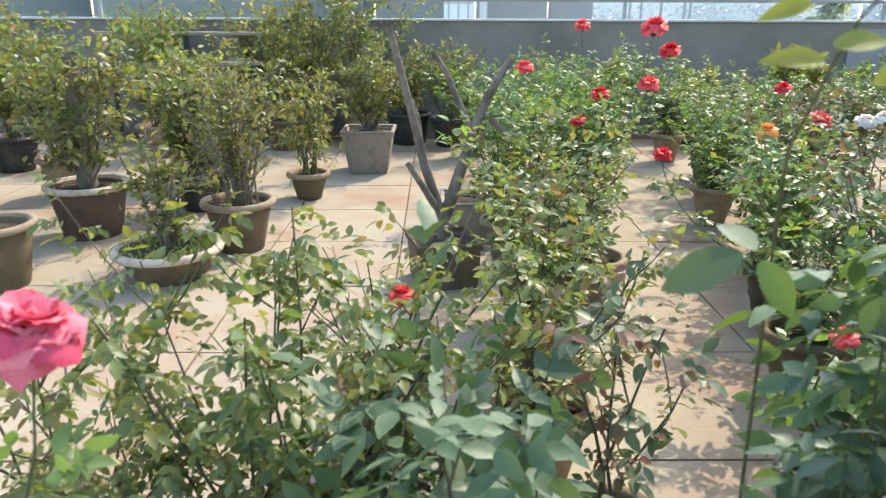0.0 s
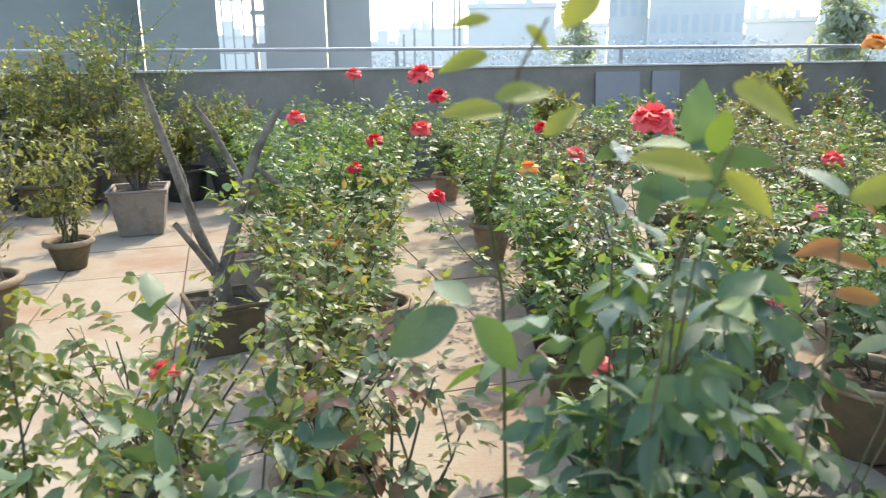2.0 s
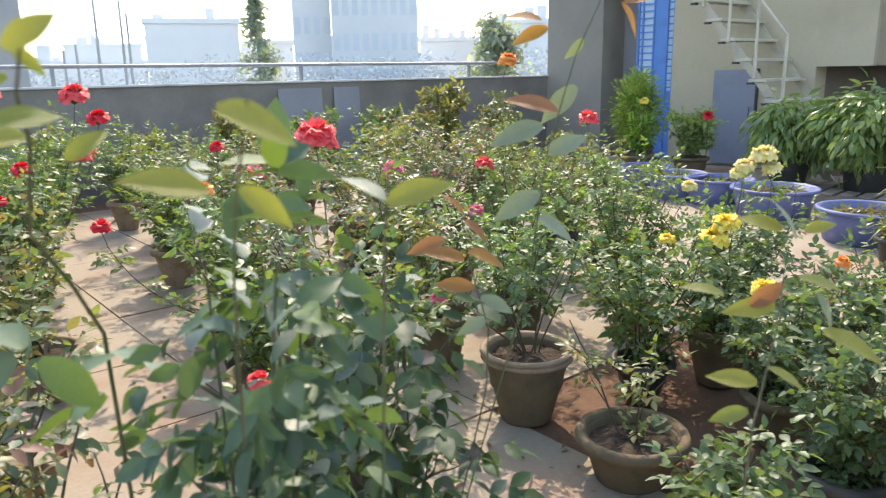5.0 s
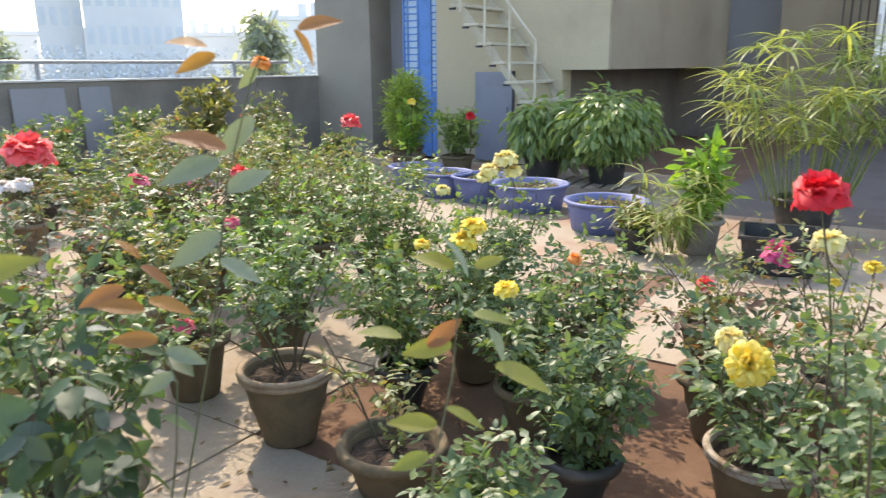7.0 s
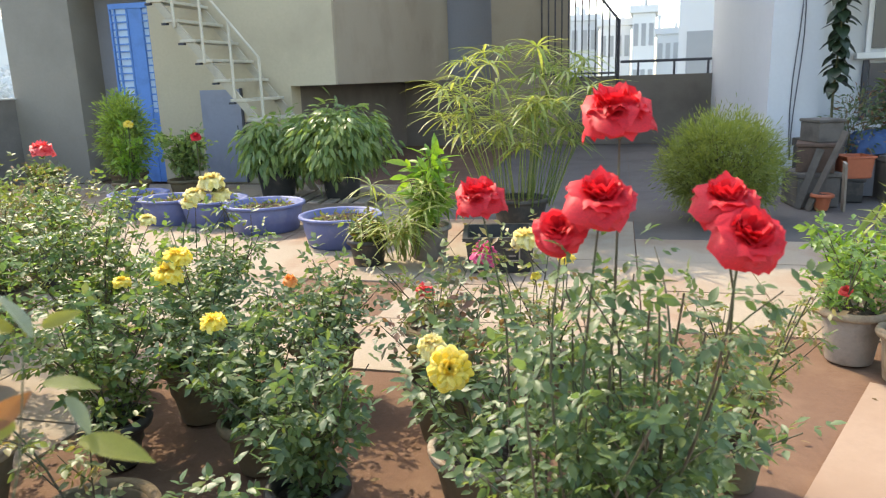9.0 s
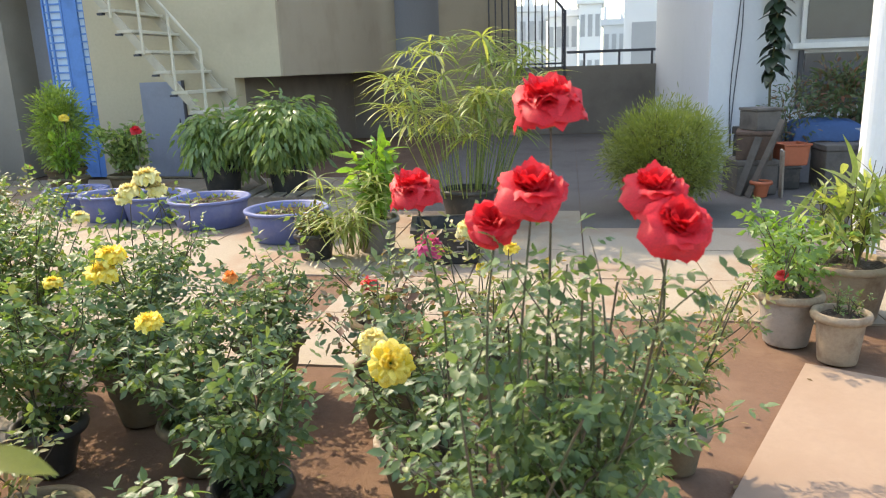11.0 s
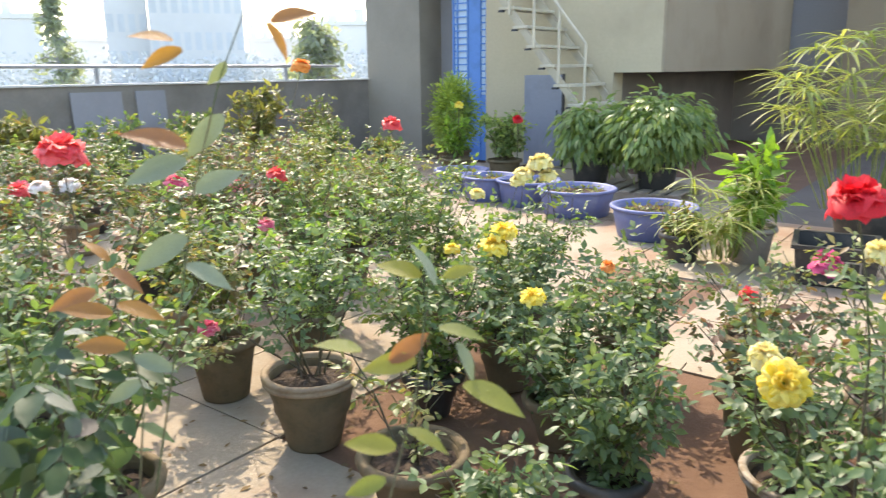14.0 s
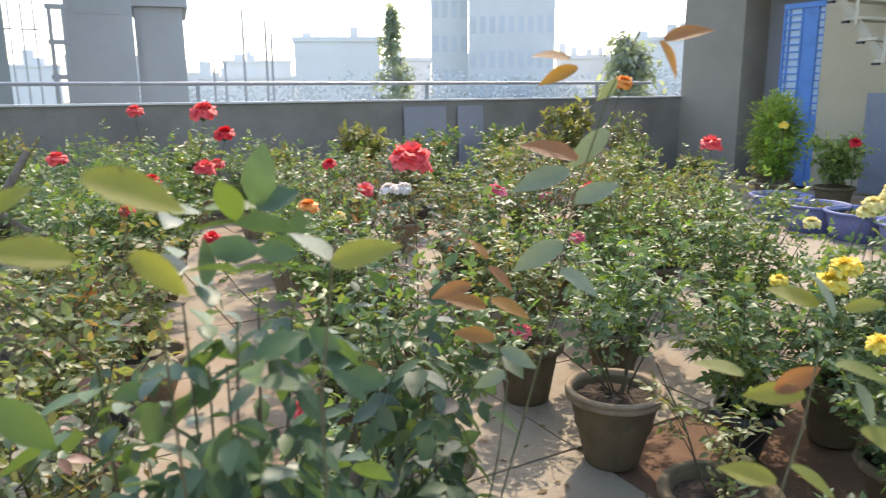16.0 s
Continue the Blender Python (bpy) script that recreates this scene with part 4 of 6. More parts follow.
part("foliage", leaves_mesh("foliage", "small", P, tree_rng.normal(0, 1, (n, 3)), tree_rng.normal(0, 1, (n, 3)), tree_rng.uniform(0.22, 0.5, n), M["hazed_scrub_leaf"]), None, line)
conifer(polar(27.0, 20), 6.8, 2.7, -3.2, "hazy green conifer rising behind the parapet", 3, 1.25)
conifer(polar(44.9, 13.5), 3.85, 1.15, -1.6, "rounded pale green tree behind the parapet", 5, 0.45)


# ---------------------------------------------------------------- potted things
def potted(at, pot=None, seed=0, **bush):
    """A pot with a rose bush in it: two things that share a place."""
    spec = dict(top=0.14, tall=0.26, mat=("terracotta", "terracotta", "terracotta_pale", "dark_pot")[seed % 4], seed=seed % 5)
    spec.update(pot or {})
    if spec["mat"] == "dark_pot":
        spec.setdefault("label", "round black plastic flower pot with soil, standing on the roof")
    round_pot(at, **spec)
    return rose_bush(at, foot=spec["tall"] - 0.045, seed=seed, **bush)


# big pots beside the paved strip
round_pot((-2.17, 3.41), 0.19, 0.33, 0.72, "terracotta", "terracotta_pale", 0.06, "tall brown terracotta pot with soil")
round_pot((-2.10, 4.30), 0.225, 0.33, 0.75, "dark_brown_pot", "terracotta_rim", 0.05, "large dark brown pot holding a small tree")
round_pot((-1.37, 3.55), 0.26, 0.175, 0.68, "terracotta", "terracotta_rim", 0.04, "wide terracotta bowl with grass and a small ficus")
round_pot((-1.12, 4.01), 0.19, 0.30, 0.68, "terracotta", "terracotta_pale", 0.05, "round terracotta pot holding a leafy bush")
round_pot((-0.93, 5.24), 0.14, 0.20, 0.66, "terracotta", "terracotta_pale", 0.04, "round terracotta pot with a slim shrub")
round_pot((-0.57, 6.24), 0.215, 0.37, 0.74, "cement_pot", None, 0.05, "square tapered cement planter with a bonsai-like shrub", square=1.0, rim=0.01, name="square_planter")
round_pot((0.04, 3.48), 0.16, 0.24, 0.9, "terracotta", None, 0.03, "square brown planter holding a pruned trunk", square=1.0, rim=0.01, name="square_planter", turn=12)
round_pot((0.22, 4.25), 0.18, 0.26, 0.9, "cement_pot", None, 0.03, "square grey planter beside a pruned trunk", square=1.0, rim=0.01, name="square_planter")
round_pot((-0.28, 7.65), 0.22, 0.32, 0.8, "dark_pot", None, 0.05, "round dark pot with a low shrub")
small_tree = shrub("small_tree", (-2.10, 4.30), 1.38, 0.72, "small potted tree with a grey trunk and yellow-green leaves", "tree", 0.05, "rose", "shrub_leaf", 1500, 0.3, 11, 0.28, 1, 0.009, 0.0, 0.3, crown_low=0.6, stem_mat="bark")
part("trunk", tubes_mesh("trunk", [([(0, 0, -0.02), (0.01, 0, 0.2), (-0.012, 0.01, 0.48), (0.015, 0, 0.8)], 0.06, 0.042)], M["bark"], 10), None, small_tree)
shrub("ficus_bush", (-1.37, 3.55), 0.80, 0.28, "small potted ficus with light green leaves", "shrub", 0.045, "rose", "shrub_leaf", 560, 0.2, 6, 0.14, 2, 0.012, 0.0, 0.4, stem_mat="bark")
shrub("leafy_bush", (-1.12, 4.01), 1.12, 0.42, "bushy potted shrub with small yellow-green leaves and many thin stems", "shrub", 0.036, "small", "shrub_leaf", 2100, 0.6, 34, 0.25, 3, 0.006, 0.1, 0.8, crown_low=0.6, stem_mat="bark")
shrub("slim_shrub", (-0.93, 5.24), 0.98, 0.28, "slim potted shrub with dusty green leaves", "shrub", 0.05, "long", "shrub_leaf", 1100, 0.3, 9, 0.16, 4, 0.008, -0.5, 0.5)
shrub("bonsai_shrub", (-0.57, 6.24), 1.14, 0.52, "potted ficus with a forked trunk and a rounded crown", "shrub", 0.045, "small", "shrub_leaf", 2300, 0.3, 9, 0.32, 5, 0.014, 0.0, 0.3, crown_low=0.5, stem_mat="bark")
shrub("low_shrub", (-0.28, 7.65), 0.95, 0.45, "low dusty green shrub in a dark pot", "shrub", 0.05, "small", "rose_leaf_pale", 1500, 0.3, 9, 0.28, 6)
for i, (x, y, h, w) in enumerate([(-2.75, 3.95, 1.0, 0.45), (-1.62, 4.95, 1.12, 0.45), (-2.7, 5.3, 1.25, 0.55), (-1.9, 5.7, 1.05, 0.5), (-3.3, 4.4, 1.1, 0.5), (-2.6, 6.9, 1.45, 0.6), (-1.5, 7.3, 1.25, 0.55), (-3.6, 6.2, 1.4, 0.6), (-0.8, 7.8, 1.95, 0.6), (-1.25, 7.7, 1.75, 0.5), (0.15, 7.5, 1.15, 0.45), (-3.0, 3.2, 0.9, 0.45), (-4.2, 5.2, 1.5, 0.6), (-4.5, 7.0, 1.7, 0.6), (-3.0, 8.0, 1.6, 0.5), (-1.9, 8.05, 1.5, 0.5)]):
    round_pot((x, y), 0.2, 0.3, 0.7, ("terracotta", "dark_pot", "terracotta_pale")[i % 3])
    shrub("leafy_bush", (x, y), h, w, "dusty green potted shrub with small leaves", "shrub", 0.05, "rose" if i % 2 else "small", ("shrub_leaf", "rose_leaf_pale", "rose_leaf_red")[i % 3], 2300, 0.4, 12, 0.26, 20 + i, 0.008, 0.0, 0.5, group="potted shrubs")
grass_rng = np.random.default_rng(4)
n = 260
a, r = grass_rng.uniform(0, 6.28, n), 0.22 * np.sqrt(grass_rng.uniform(0, 1, n))
sprouts = thing("grass_sprouts", "short yellow-green grass on the soil of a bowl", "grass", (-1.37, 3.55, 0.14), kind="stuff")
part("blades", leaves_mesh("blades", "needle", np.stack([r * np.cos(a), r * np.sin(a), np.zeros(n)], 1), np.stack([grass_rng.normal(0, 0.6, n), grass_rng.normal(0, 0.6, n), np.ones(n)], 1), grass_rng.normal(0, 1, (n, 3)), grass_rng.uniform(0.03, 0.07, n), M["grass_leaf"]), None, sprouts)

# the pruned trunk
pruned = thing("pruned_tree", "pruned grey tree trunk with bare forked branches", "tree", (0.05, 3.47, 0.2))
limbs = [
    ("trunk", [(0, 0, 0), (-0.005, -0.02, 0.09), (-0.02, -0.02, 0.18)], 0.043, 0.036),
    ("branch", [(-0.02, -0.02, 0.16), (-0.10, -0.02, 0.40), (-0.15, -0.05, 0.62), (-0.19, -0.06, 0.78), (-0.26, -0.06, 1.05)], 0.026, 0.016),
    ("branch", [(-0.03, -0.03, 0.17), (-0.10, -0.08, 0.30), (-0.18, -0.11, 0.43)], 0.020, 0.013),
    ("branch", [(0.0, 0, 0.14), (0.07, 0.02, 0.36), (0.15, 0.03, 0.60), (0.20, 0.05, 0.72), (0.31, 0.08, 0.90)], 0.033, 0.016),
    ("branch", [(0.13, 0.03, 0.54), (0.08, 0.03, 0.66), (0.0, 0.04, 0.84), (-0.06, 0.03, 0.93)], 0.019, 0.013),
    ("branch", [(-0.12, -0.04, 0.50), (-0.13, -0.02, 0.62), (-0.16, -0.03, 0.72)], 0.016, 0.010),
    ("branch", [(0.19, 0.04, 0.64), (0.26, 0.02, 0.58), (0.34, 0.0, 0.54)], 0.016, 0.009),
]
for name, pts, r0, r1 in limbs:
    part(name, tubes_mesh(name, [(pts, r0, r1)], M["bark"], 10), None, pruned)
n = 9
lr = np.random.default_rng(3)
part("foliage", leaves_mesh("foliage", "rose", np.array([[0.02, -0.05, 0.55]]) + lr.normal(0, 0.035, (n, 3)), lr.normal(0, 1, (n, 3)), np.tile([0, 0, 1.0], (n, 1)), lr.uniform(0.05, 0.09, n), M["bright_leaf"]), None, pruned)

# blue tubs by the stair tower
for i, (x, y, r) in enumerate([(6.15, 2.06, 0.34), (6.66, 3.02, 0.36), (6.88, 3.68, 0.32), (6.92, 4.18, 0.30), (7.2, 4.76, 0.30)]):
    round_pot((x, y), r, 0.26, 0.84, "blue_tub", None, 0.06, ("blue plastic tub of soil with small sprouts", "wide blue plastic tub of dark soil", "round blue plastic tub of soil")[min(i, 2)], 0.02, 0.03, name="blue_tub", group="blue tubs")
    sp = np.random.default_rng(50 + i)
    n = 70
    a, q = sp.uniform(0, 6.28, n), r * 0.8 * np.sqrt(sp.uniform(0, 1, n))
    s_ob = thing("seedlings", "small green seedlings on the soil of a blue tub", "seedlings", (x, y, 0.215), kind="stuff")
    part("leaves", leaves_mesh("leaves", "small", np.stack([q * np.cos(a), q * np.sin(a), sp.uniform(0.0, 0.03, n)], 1), sp.normal(0, 1, (n, 3)) + np.array([0, 0, 0.5]), sp.normal(0, 1, (n, 3)), sp.uniform(0.03, 0.06, n), M["rose_leaf_pale"]), None, s_ob)

# plants in front of the tower
round_pot((8.4, 5.75), 0.22, 0.32, 0.75, "terracotta")
dome_bush("column_shrub", (8.4, 5.75), 1.28, 0.24, "upright yellow-green shrub trimmed to a column", "shrub", 0.065, "long", "young_green_leaf", 200, 26, 0.22, 41, 0.10, 0.3)
for i, (x, y, h, w, c) in enumerate([(7.95, 2.74, 1.06, 0.50, 150), (7.98, 3.52, 0.93, 0.36, 85)]):
    round_pot((x, y), 0.22, 0.40, 0.75, "dark_pot", label="dark round pot of a weeping ficus")
    dome_bush("weeping_ficus", (x, y), h, w, "dense weeping ficus with hanging glossy leaves", "shrub", 0.12, "long", "ficus_leaf", c, 22, 0.36, 43 + i, 0.11, -1.2, group="weeping ficus")
round_pot((8.1, 4.75), 0.2, 0.28, 0.75, "terracotta")
shrub("flowering_shrub", (8.1, 4.75), 0.95, 0.42, "leafy green shrub with a few red and yellow flowers", "shrub", 0.07, "rose", "ficus_leaf", 1300, 0.2, 12, 0.24, 47, 0.008, -0.2, 0.5)
round_pot((7.9, 5.35), 0.2, 0.28, 0.75, "terracotta")
shrub("yellow_leaved_shrub", (7.9, 5.35), 0.90, 0.25, "small shrub with bright yellow-green leaves", "shrub", 0.09, "long", "bright_leaf", 420, 0.2, 7, 0.24, 48, 0.008, 0.2, 0.8)
for at, c, s in (((7.75, 4.35, 0.78), "red", 0.11), ((7.9, 5.3, 0.92), "yellow", 0.10)):
    fl = thing("flower", c + " bloom on a shrub by the tower", "flower", at)
    bloom(fl, c, (0, 0, 0), s, (-0.4, -0.2, 0.9))
    part("stalk", rodded((0, 0, -0.45), (0, 0, -0.02), 0.006), M["stem"], fl)


def sedge(at, tall, wide, stalks, label, foot, seed, rays=16, ray=0.26, mat="grass_leaf", low=0.3):
    """Umbrella sedge: upright stalks, each with a whorl of narrow arching leaves."""
    rng = np.random.default_rng(seed)
    ob = thing("umbrella_sedge", label, "sedge", (at[0], at[1], foot))
    lines, P, Wy, S = [], [], [], []
    for k in range(stalks):
        a, q = rng.uniform(0, 6.28), wide * math.sqrt(rng.uniform(0, 1))
        h = (tall - foot) * rng.uniform(low, 1.0)
        pts = bend(rng, (math.cos(a) * q * 0.45, math.sin(a) * q * 0.45, 0), (math.cos(a) * q * 0.5 / h, math.sin(a) * q * 0.5 / h, 1), h, -0.1, 6, 0.04)
        lines.append((pts, 0.005, 0.003))
        for j in range(rays):
            b = 6.28 * j / rays + rng.uniform(-0.2, 0.2)
            P.append(pts[-1])
            Wy.append((math.cos(b), math.sin(b), rng.uniform(-0.15, 0.85)))
            S.append(ray * rng.uniform(0.6, 1.15))
    tagged(part("stalk_growth", tubes_mesh("stalk_growth", lines, M["grass_leaf"], 4), None, ob), kind="stuff")
    n = len(P)
    part("foliage", leaves_mesh("foliage", "blade", np.array(P), np.array(Wy), np.tile([0, 0, 1.0], (n, 1)), np.array(S), M[mat]), None, ob)


round_pot((6.7, 0.62), 0.24, 0.32, 0.75, "dark_pot", label="dark round pot of an umbrella sedge")
sedge((6.7, 0.62), 1.58, 0.72, 58, "tall umbrella sedge with whorls of narrow arching leaves", 0.27, 61, 15, 0.31, low=0.42)
round_pot((5.75, 1.20), 0.16, 0.26, 0.8, "cement_pot", label="round grey pot with leafy shoots")
shrub("leafy_shoots", (5.75, 1.20), 0.86, 0.26, "clump of bright broad leaves on upright shoots", "shrub", 0.16, "long", "bright_leaf", 210, 0.5, 12, 0.2, 62, 0.006, 0.0, 0.9)
sedge((5.55, 1.35), 0.62, 0.34, 34, "low clump of narrow grassy leaves", 0.05, 63, 9, 0.24)
round_pot((5.5, 1.6), 0.14, 0.2, 0.8, "dark_pot")
shrub("low_shrub", (5.5, 1.6), 0.42, 0.24, "low potted plant with bronze leaves", "shrub", 0.05, "rose", "rose_leaf_red", 380, 0.3, 8, 0.16, 64)
crate = thing("plastic_crate", "black plastic crate with two embossed square marks", "crate", (5.55, 0.62, 0), 10)
part("body", lathe([(0.01, 0.0), (0.2, 0.0), (0.21, 0.01), (0.24, 0.26), (0.225, 0.26), (0.2, 0.03), (0.01, 0.03)], 40, 1.0), M["dark_pot"], crate)
part("lip", lathe([(0.238, 0.235), (0.258, 0.24), (0.258, 0.262), (0.222, 0.262)], 40, 1.0), M["dark_pot"], crate)
for y in (-0.09, 0.09):
    bm = boxed(-0.238, y - 0.05, 0.09, -0.228, y + 0.05, 0.1)
    box(bm, -0.242, y - 0.05, 0.17, -0.232, y + 0.05, 0.18)
    box(bm, -0.240, y - 0.05, 0.10, -0.230, y - 0.04, 0.17)
    box(bm, -0.241, y - 0.02, 0.125, -0.231, y + 0.03, 0.135)
    part("mark", bm, M["cement_pot"], crate)

# feathery bush, white pole and the pots round it
round_pot((7.4, -1.1), 0.25, 0.3, 0.75, "dark_pot")
dome_bush("feathery_bush", (7.4, -1.1), 0.95, 0.54, "rounded feathery bright green bush with very fine leaves", "shrub", 0.055, "needle", "feathery_leaf", 1000, 26, 0.05, 66, 0.075, 0.2)
pole = thing("white_pole", "white painted round pole standing on the roof", "pole", (5.2, -2.02, 0))
part("shaft", rodded((0, 0, 0), (0, 0, 4.5), 0.075, None, 20), M["white_paint"], pole)
part("base_plate", lathe([(0.01, 0.02), (0.14, 0.02), (0.14, 0.0)], 20), M["white_paint"], pole)
round_pot((4.02, -1.27), 0.135, 0.26, 0.75, "cement_pot", "terracotta_pale", 0.04, "grey-brown pot with a small orange rose")
rose_bush((4.02, -1.27), 0.62, 0.34, 7, 0.045, 0.7, "rose_leaf_lush", [("scarlet", 0.055, (3.90, -1.20, 0.36), (-0.4, 0.2, 0.8))], "low rose bush with one small orange-red bloom", 71, 0.22)
round_pot((3.80, -1.43), 0.105, 0.235, 0.78, "terracotta_pale", None, 0.03, "small tan pot of soil with seedlings")
rose_bush((3.80, -1.43), 0.32, 0.08, 5, 0.018, 0.8, "rose_leaf", (), "tiny seedlings in a tan pot", 72, 0.205, 0.0)
round_pot((4.45, -1.66), 0.21, 0.30, 0.8, "terracotta_pale", None, 0.03, "wide tan pot with leafy canna shoots")
shrub("canna_shoots", (4.45, -1.66), 0.86, 0.26, "clump of long narrow bright leaves on upright shoots", "shrub", 0.19, "lance", "grass_leaf", 150, 0.6, 10, 0.27, 73, 0.006, 0.1, 1.1)
shrub("variegated_shrub", (4.6, -1.42), 0.55, 0.24, "low shrub with yellow-green variegated leaves", "shrub", 0.08, "long", "bright_leaf", 480, 0.3, 9, 0.02, 74, 0.006, 0.0, 0.6)
round_pot((4.05, -1.90), 0.15, 0.28, 0.78, "terracotta_pale", None, 0.03, "small tan pot beside the paving")
rose_bush((4.05, -1.90), 0.8, 0.2, 5, 0.05, 0.6, "rose_leaf_lush", (), "leafy rose bush in a small tan pot", 75, 0.25)

# clutter by the roof room
M["carton"] = material("dusty_carton", (0.12, 0.105, 0.09), 0.9, 0.2, 30, 6, 0.2, (0.08, 0.07, 0.06), 0.52)
M["orange_plastic"] = material("orange_plastic", (0.46, 0.13, 0.06), 0.5, 0.15, 30, 5, 0.05, (0.36, 0.11, 0.06), 0.55)
M["blue_tarp"] = material("blue_tarpaulin", (0.02, 0.06, 0.15), 0.6, 0.25, 20, 5, 0.3, (0.03, 0.085, 0.19), 0.55)


def carton(at, size, turn, mat, label, lidded=True):
    """A dusty box with a lid a little wider than its body."""
    x, y, z = size
    b = thing("storage_box", label, "box", at, turn, "boxes by the roof room")
    part("body", boxed(-x / 2, -y / 2, 0, x / 2, y / 2, z * 0.86, bevel=0.012), M[mat], b)
    part("lid", boxed(-x / 2 - 0.012, -y / 2 - 0.012, z * 0.86 + 0.001, x / 2 + 0.012, y / 2 + 0.012, z, bevel=0.01), M[mat], b)
    return b


for at, size, turn, mat, label in [
    ((8.30, -2.06, 0), (0.42, 0.40, 0.34), 8, "carton", "dusty brown carton at the bottom of a pile"),
    ((8.28, -2.09, 0.342), (0.36, 0.34, 0.28), -14, "dark_brown_pot", "dark brown box stacked on a carton"),
    ((8.32, -2.13, 0.624), (0.30, 0.26, 0.22), 21, "carton", "small dusty carton on top of a pile"),
    ((8.62, -2.42, 0), (0.40, 0.36, 0.24), -6, "dark_pot", "dark plastic box on the floor"),
    ((8.68, -2.98, 0), (0.46, 0.36, 0.44), 5, "carton", "brown carton against the wall"),
    ((9.05, -2.95, 0), (0.50, 0.62, 0.58), -4, "grey_wall", "grey box under a blue tarpaulin"),
    ((8.75, -2.22, 0), (0.34, 0.34, 0.62), 30, "dark_pot", "tall dark box behind a pile of cartons"),
    ((9.3, -3.7, 0), (0.55, 0.5, 0.7), 3, "dark_pot", "dark storage box against the wall"),
]:
    carton(at, size, turn, mat, label)
tarp = thing("tarpaulin", "crumpled blue plastic tarpaulin over a box", "tarpaulin", (9.05, -2.95, 0.585))
bm = bmesh.new()
bmesh.ops.create_grid(bm, x_segments=16, y_segments=16, size=0.5)
trnd = random.Random(8)
for v in bm.verts:
    x, y = v.co.x * 0.72, v.co.y * 0.86
    over = max(abs(x) - 0.24, abs(y) - 0.30, 0)
    v.co = Vector((x - 0.5 * max(0, abs(x) - 0.27) * (1 if x > 0 else -1), y - 0.5 * max(0, abs(y) - 0.33) * (1 if y > 0 else -1), 0.02 + 0.05 * math.exp(-8 * (x * x + y * y)) + trnd.uniform(0, 0.025) - 1.5 * over))
for f in bm.faces:
    f.smooth = True
bmesh.ops.solidify(bm, geom=bm.faces[:], thickness=0.004)
part("sheet", bm, M["blue_tarp"], tarp)
crate_o = thing("orange_crate", "faded orange plastic crate on a dark box", "crate", (8.52, -2.50, 0.242), 12)
part("body", lathe([(0.01, 0.0), (0.115, 0.0), (0.12, 0.01), (0.135, 0.22), (0.125, 0.22), (0.11, 0.02), (0.01, 0.02)], 40, 1.0), M["orange_plastic"], crate_o)
part("lip", lathe([(0.133, 0.20), (0.148, 0.205), (0.148, 0.222), (0.124, 0.222)], 40, 1.0), M["orange_plastic"], crate_o)
round_pot((7.98, -2.10), 0.085, 0.16, 0.7, "orange_plastic", None, 0.03, "small orange pot on the floor beside a pile of boxes")
for at, turn, long, mat in (((7.98, -1.98, 0.0), (14, -14, 25), 0.8, "carton"), ((8.05, -1.9, 0.0), (9, -14, 60), 0.6, "carton"), ((7.95, -2.28, 0.0), (-9, -16, 10), 0.5, "cement_pot")):
    pl = thing("timber_plank", "grey weathered timber plank leaning on a pile of boxes", "plank", at)
    part("board", boxed(-0.035, -0.01, 0, 0.035, 0.01, long, bevel=0.003), M[mat], pl)
    pl.rotation_euler = [radians(v) for v in turn]
round_pot((9.38, -3.22), 0.2, 0.34, 0.75, "dark_pot")
dome_bush("dark_bush", (9.38, -3.22), 1.22, 0.36, "dark green bush in the shade of the roof room", "shrub", 0.09, "long", "rose_leaf_dark", 90, 20, 0.28, 91, 0.1, -0.3)
round_pot((9.0, -2.62), 0.15, 0.30, 0.75, "dark_pot")
dome_bush("dark_bush", (9.0, -2.62), 1.12, 0.30, "dark twiggy bush in the shade beside a white wall", "shrub", 0.06, "long", "rose_leaf_dark", 60, 18, 0.26, 92, 0.1, -0.2)
round_pot((9.28, -2.47), 0.16, 0.34, 0.75, "dark_pot")
rubber = thing("rubber_plant", "tall rubber plant with large dark leaves on one stem", "rubber plant", (9.28, -2.47, 0.29))
part("stem", tubes_mesh("stem", [([(0, 0, 0), (0.02, 0.02, 0.7), (-0.01, 0.01, 1.3), (0.02, -0.02, 2.1)], 0.016, 0.008)], M["stem"], 8), None, rubber)
rr = np.random.default_rng(17)
for k in range(64):
    z, b = 0.86 + 1.28 * k / 64, 2.4 * k + rr.uniform(-0.3, 0.3)
    single = part("leaf", leaves_mesh("leaf", "near", np.array([[0.01, 0.0, z]]), np.array([[math.cos(b), math.sin(b), rr.uniform(-1.1, -0.1)]]), np.array([[0, 0, 1.0]]), np.array([rr.uniform(0.17, 0.25)]), M["rubber_leaf"]), None, rubber)

# grey sheets against the parapet, plant rack at the back
for i, (x, w) in enumerate(((4.6, 0.62), (5.4, 0.4))):
    sh = thing("metal_sheet", "pale grey metal sheet leaning on the parapet", "metal sheet", (x, NORTH - 0.10, 0.01))
    part("sheet", boxed(0, 0, 0, w, 0.012, 1.15), M["grey_wall"], sh)
    sh.rotation_euler = (radians(-3), 0, 0)
rack = thing("plant_rack", "low plant rack of grey timber planks on dark legs", "rack", (-3.5, 7.75, 0), 3)
for z, y in ((0.80, -0.35), (1.08, 0.0)):
    part("plank", boxed(0, y, z, 1.8, y + 0.24, z + 0.03, bevel=0.004), M["wood"], rack)
    for x in (0.1, 0.88, 1.66):
        part("leg", boxed(x, y + 0.1, 0, x + 0.04, y + 0.14, z - 0.002), M["dark_metal"], rack)
pallet = thing("timber_pallet", "weathered timber pallet lying on the floor", "pallet", (7.55, 2.35, 0), 4)
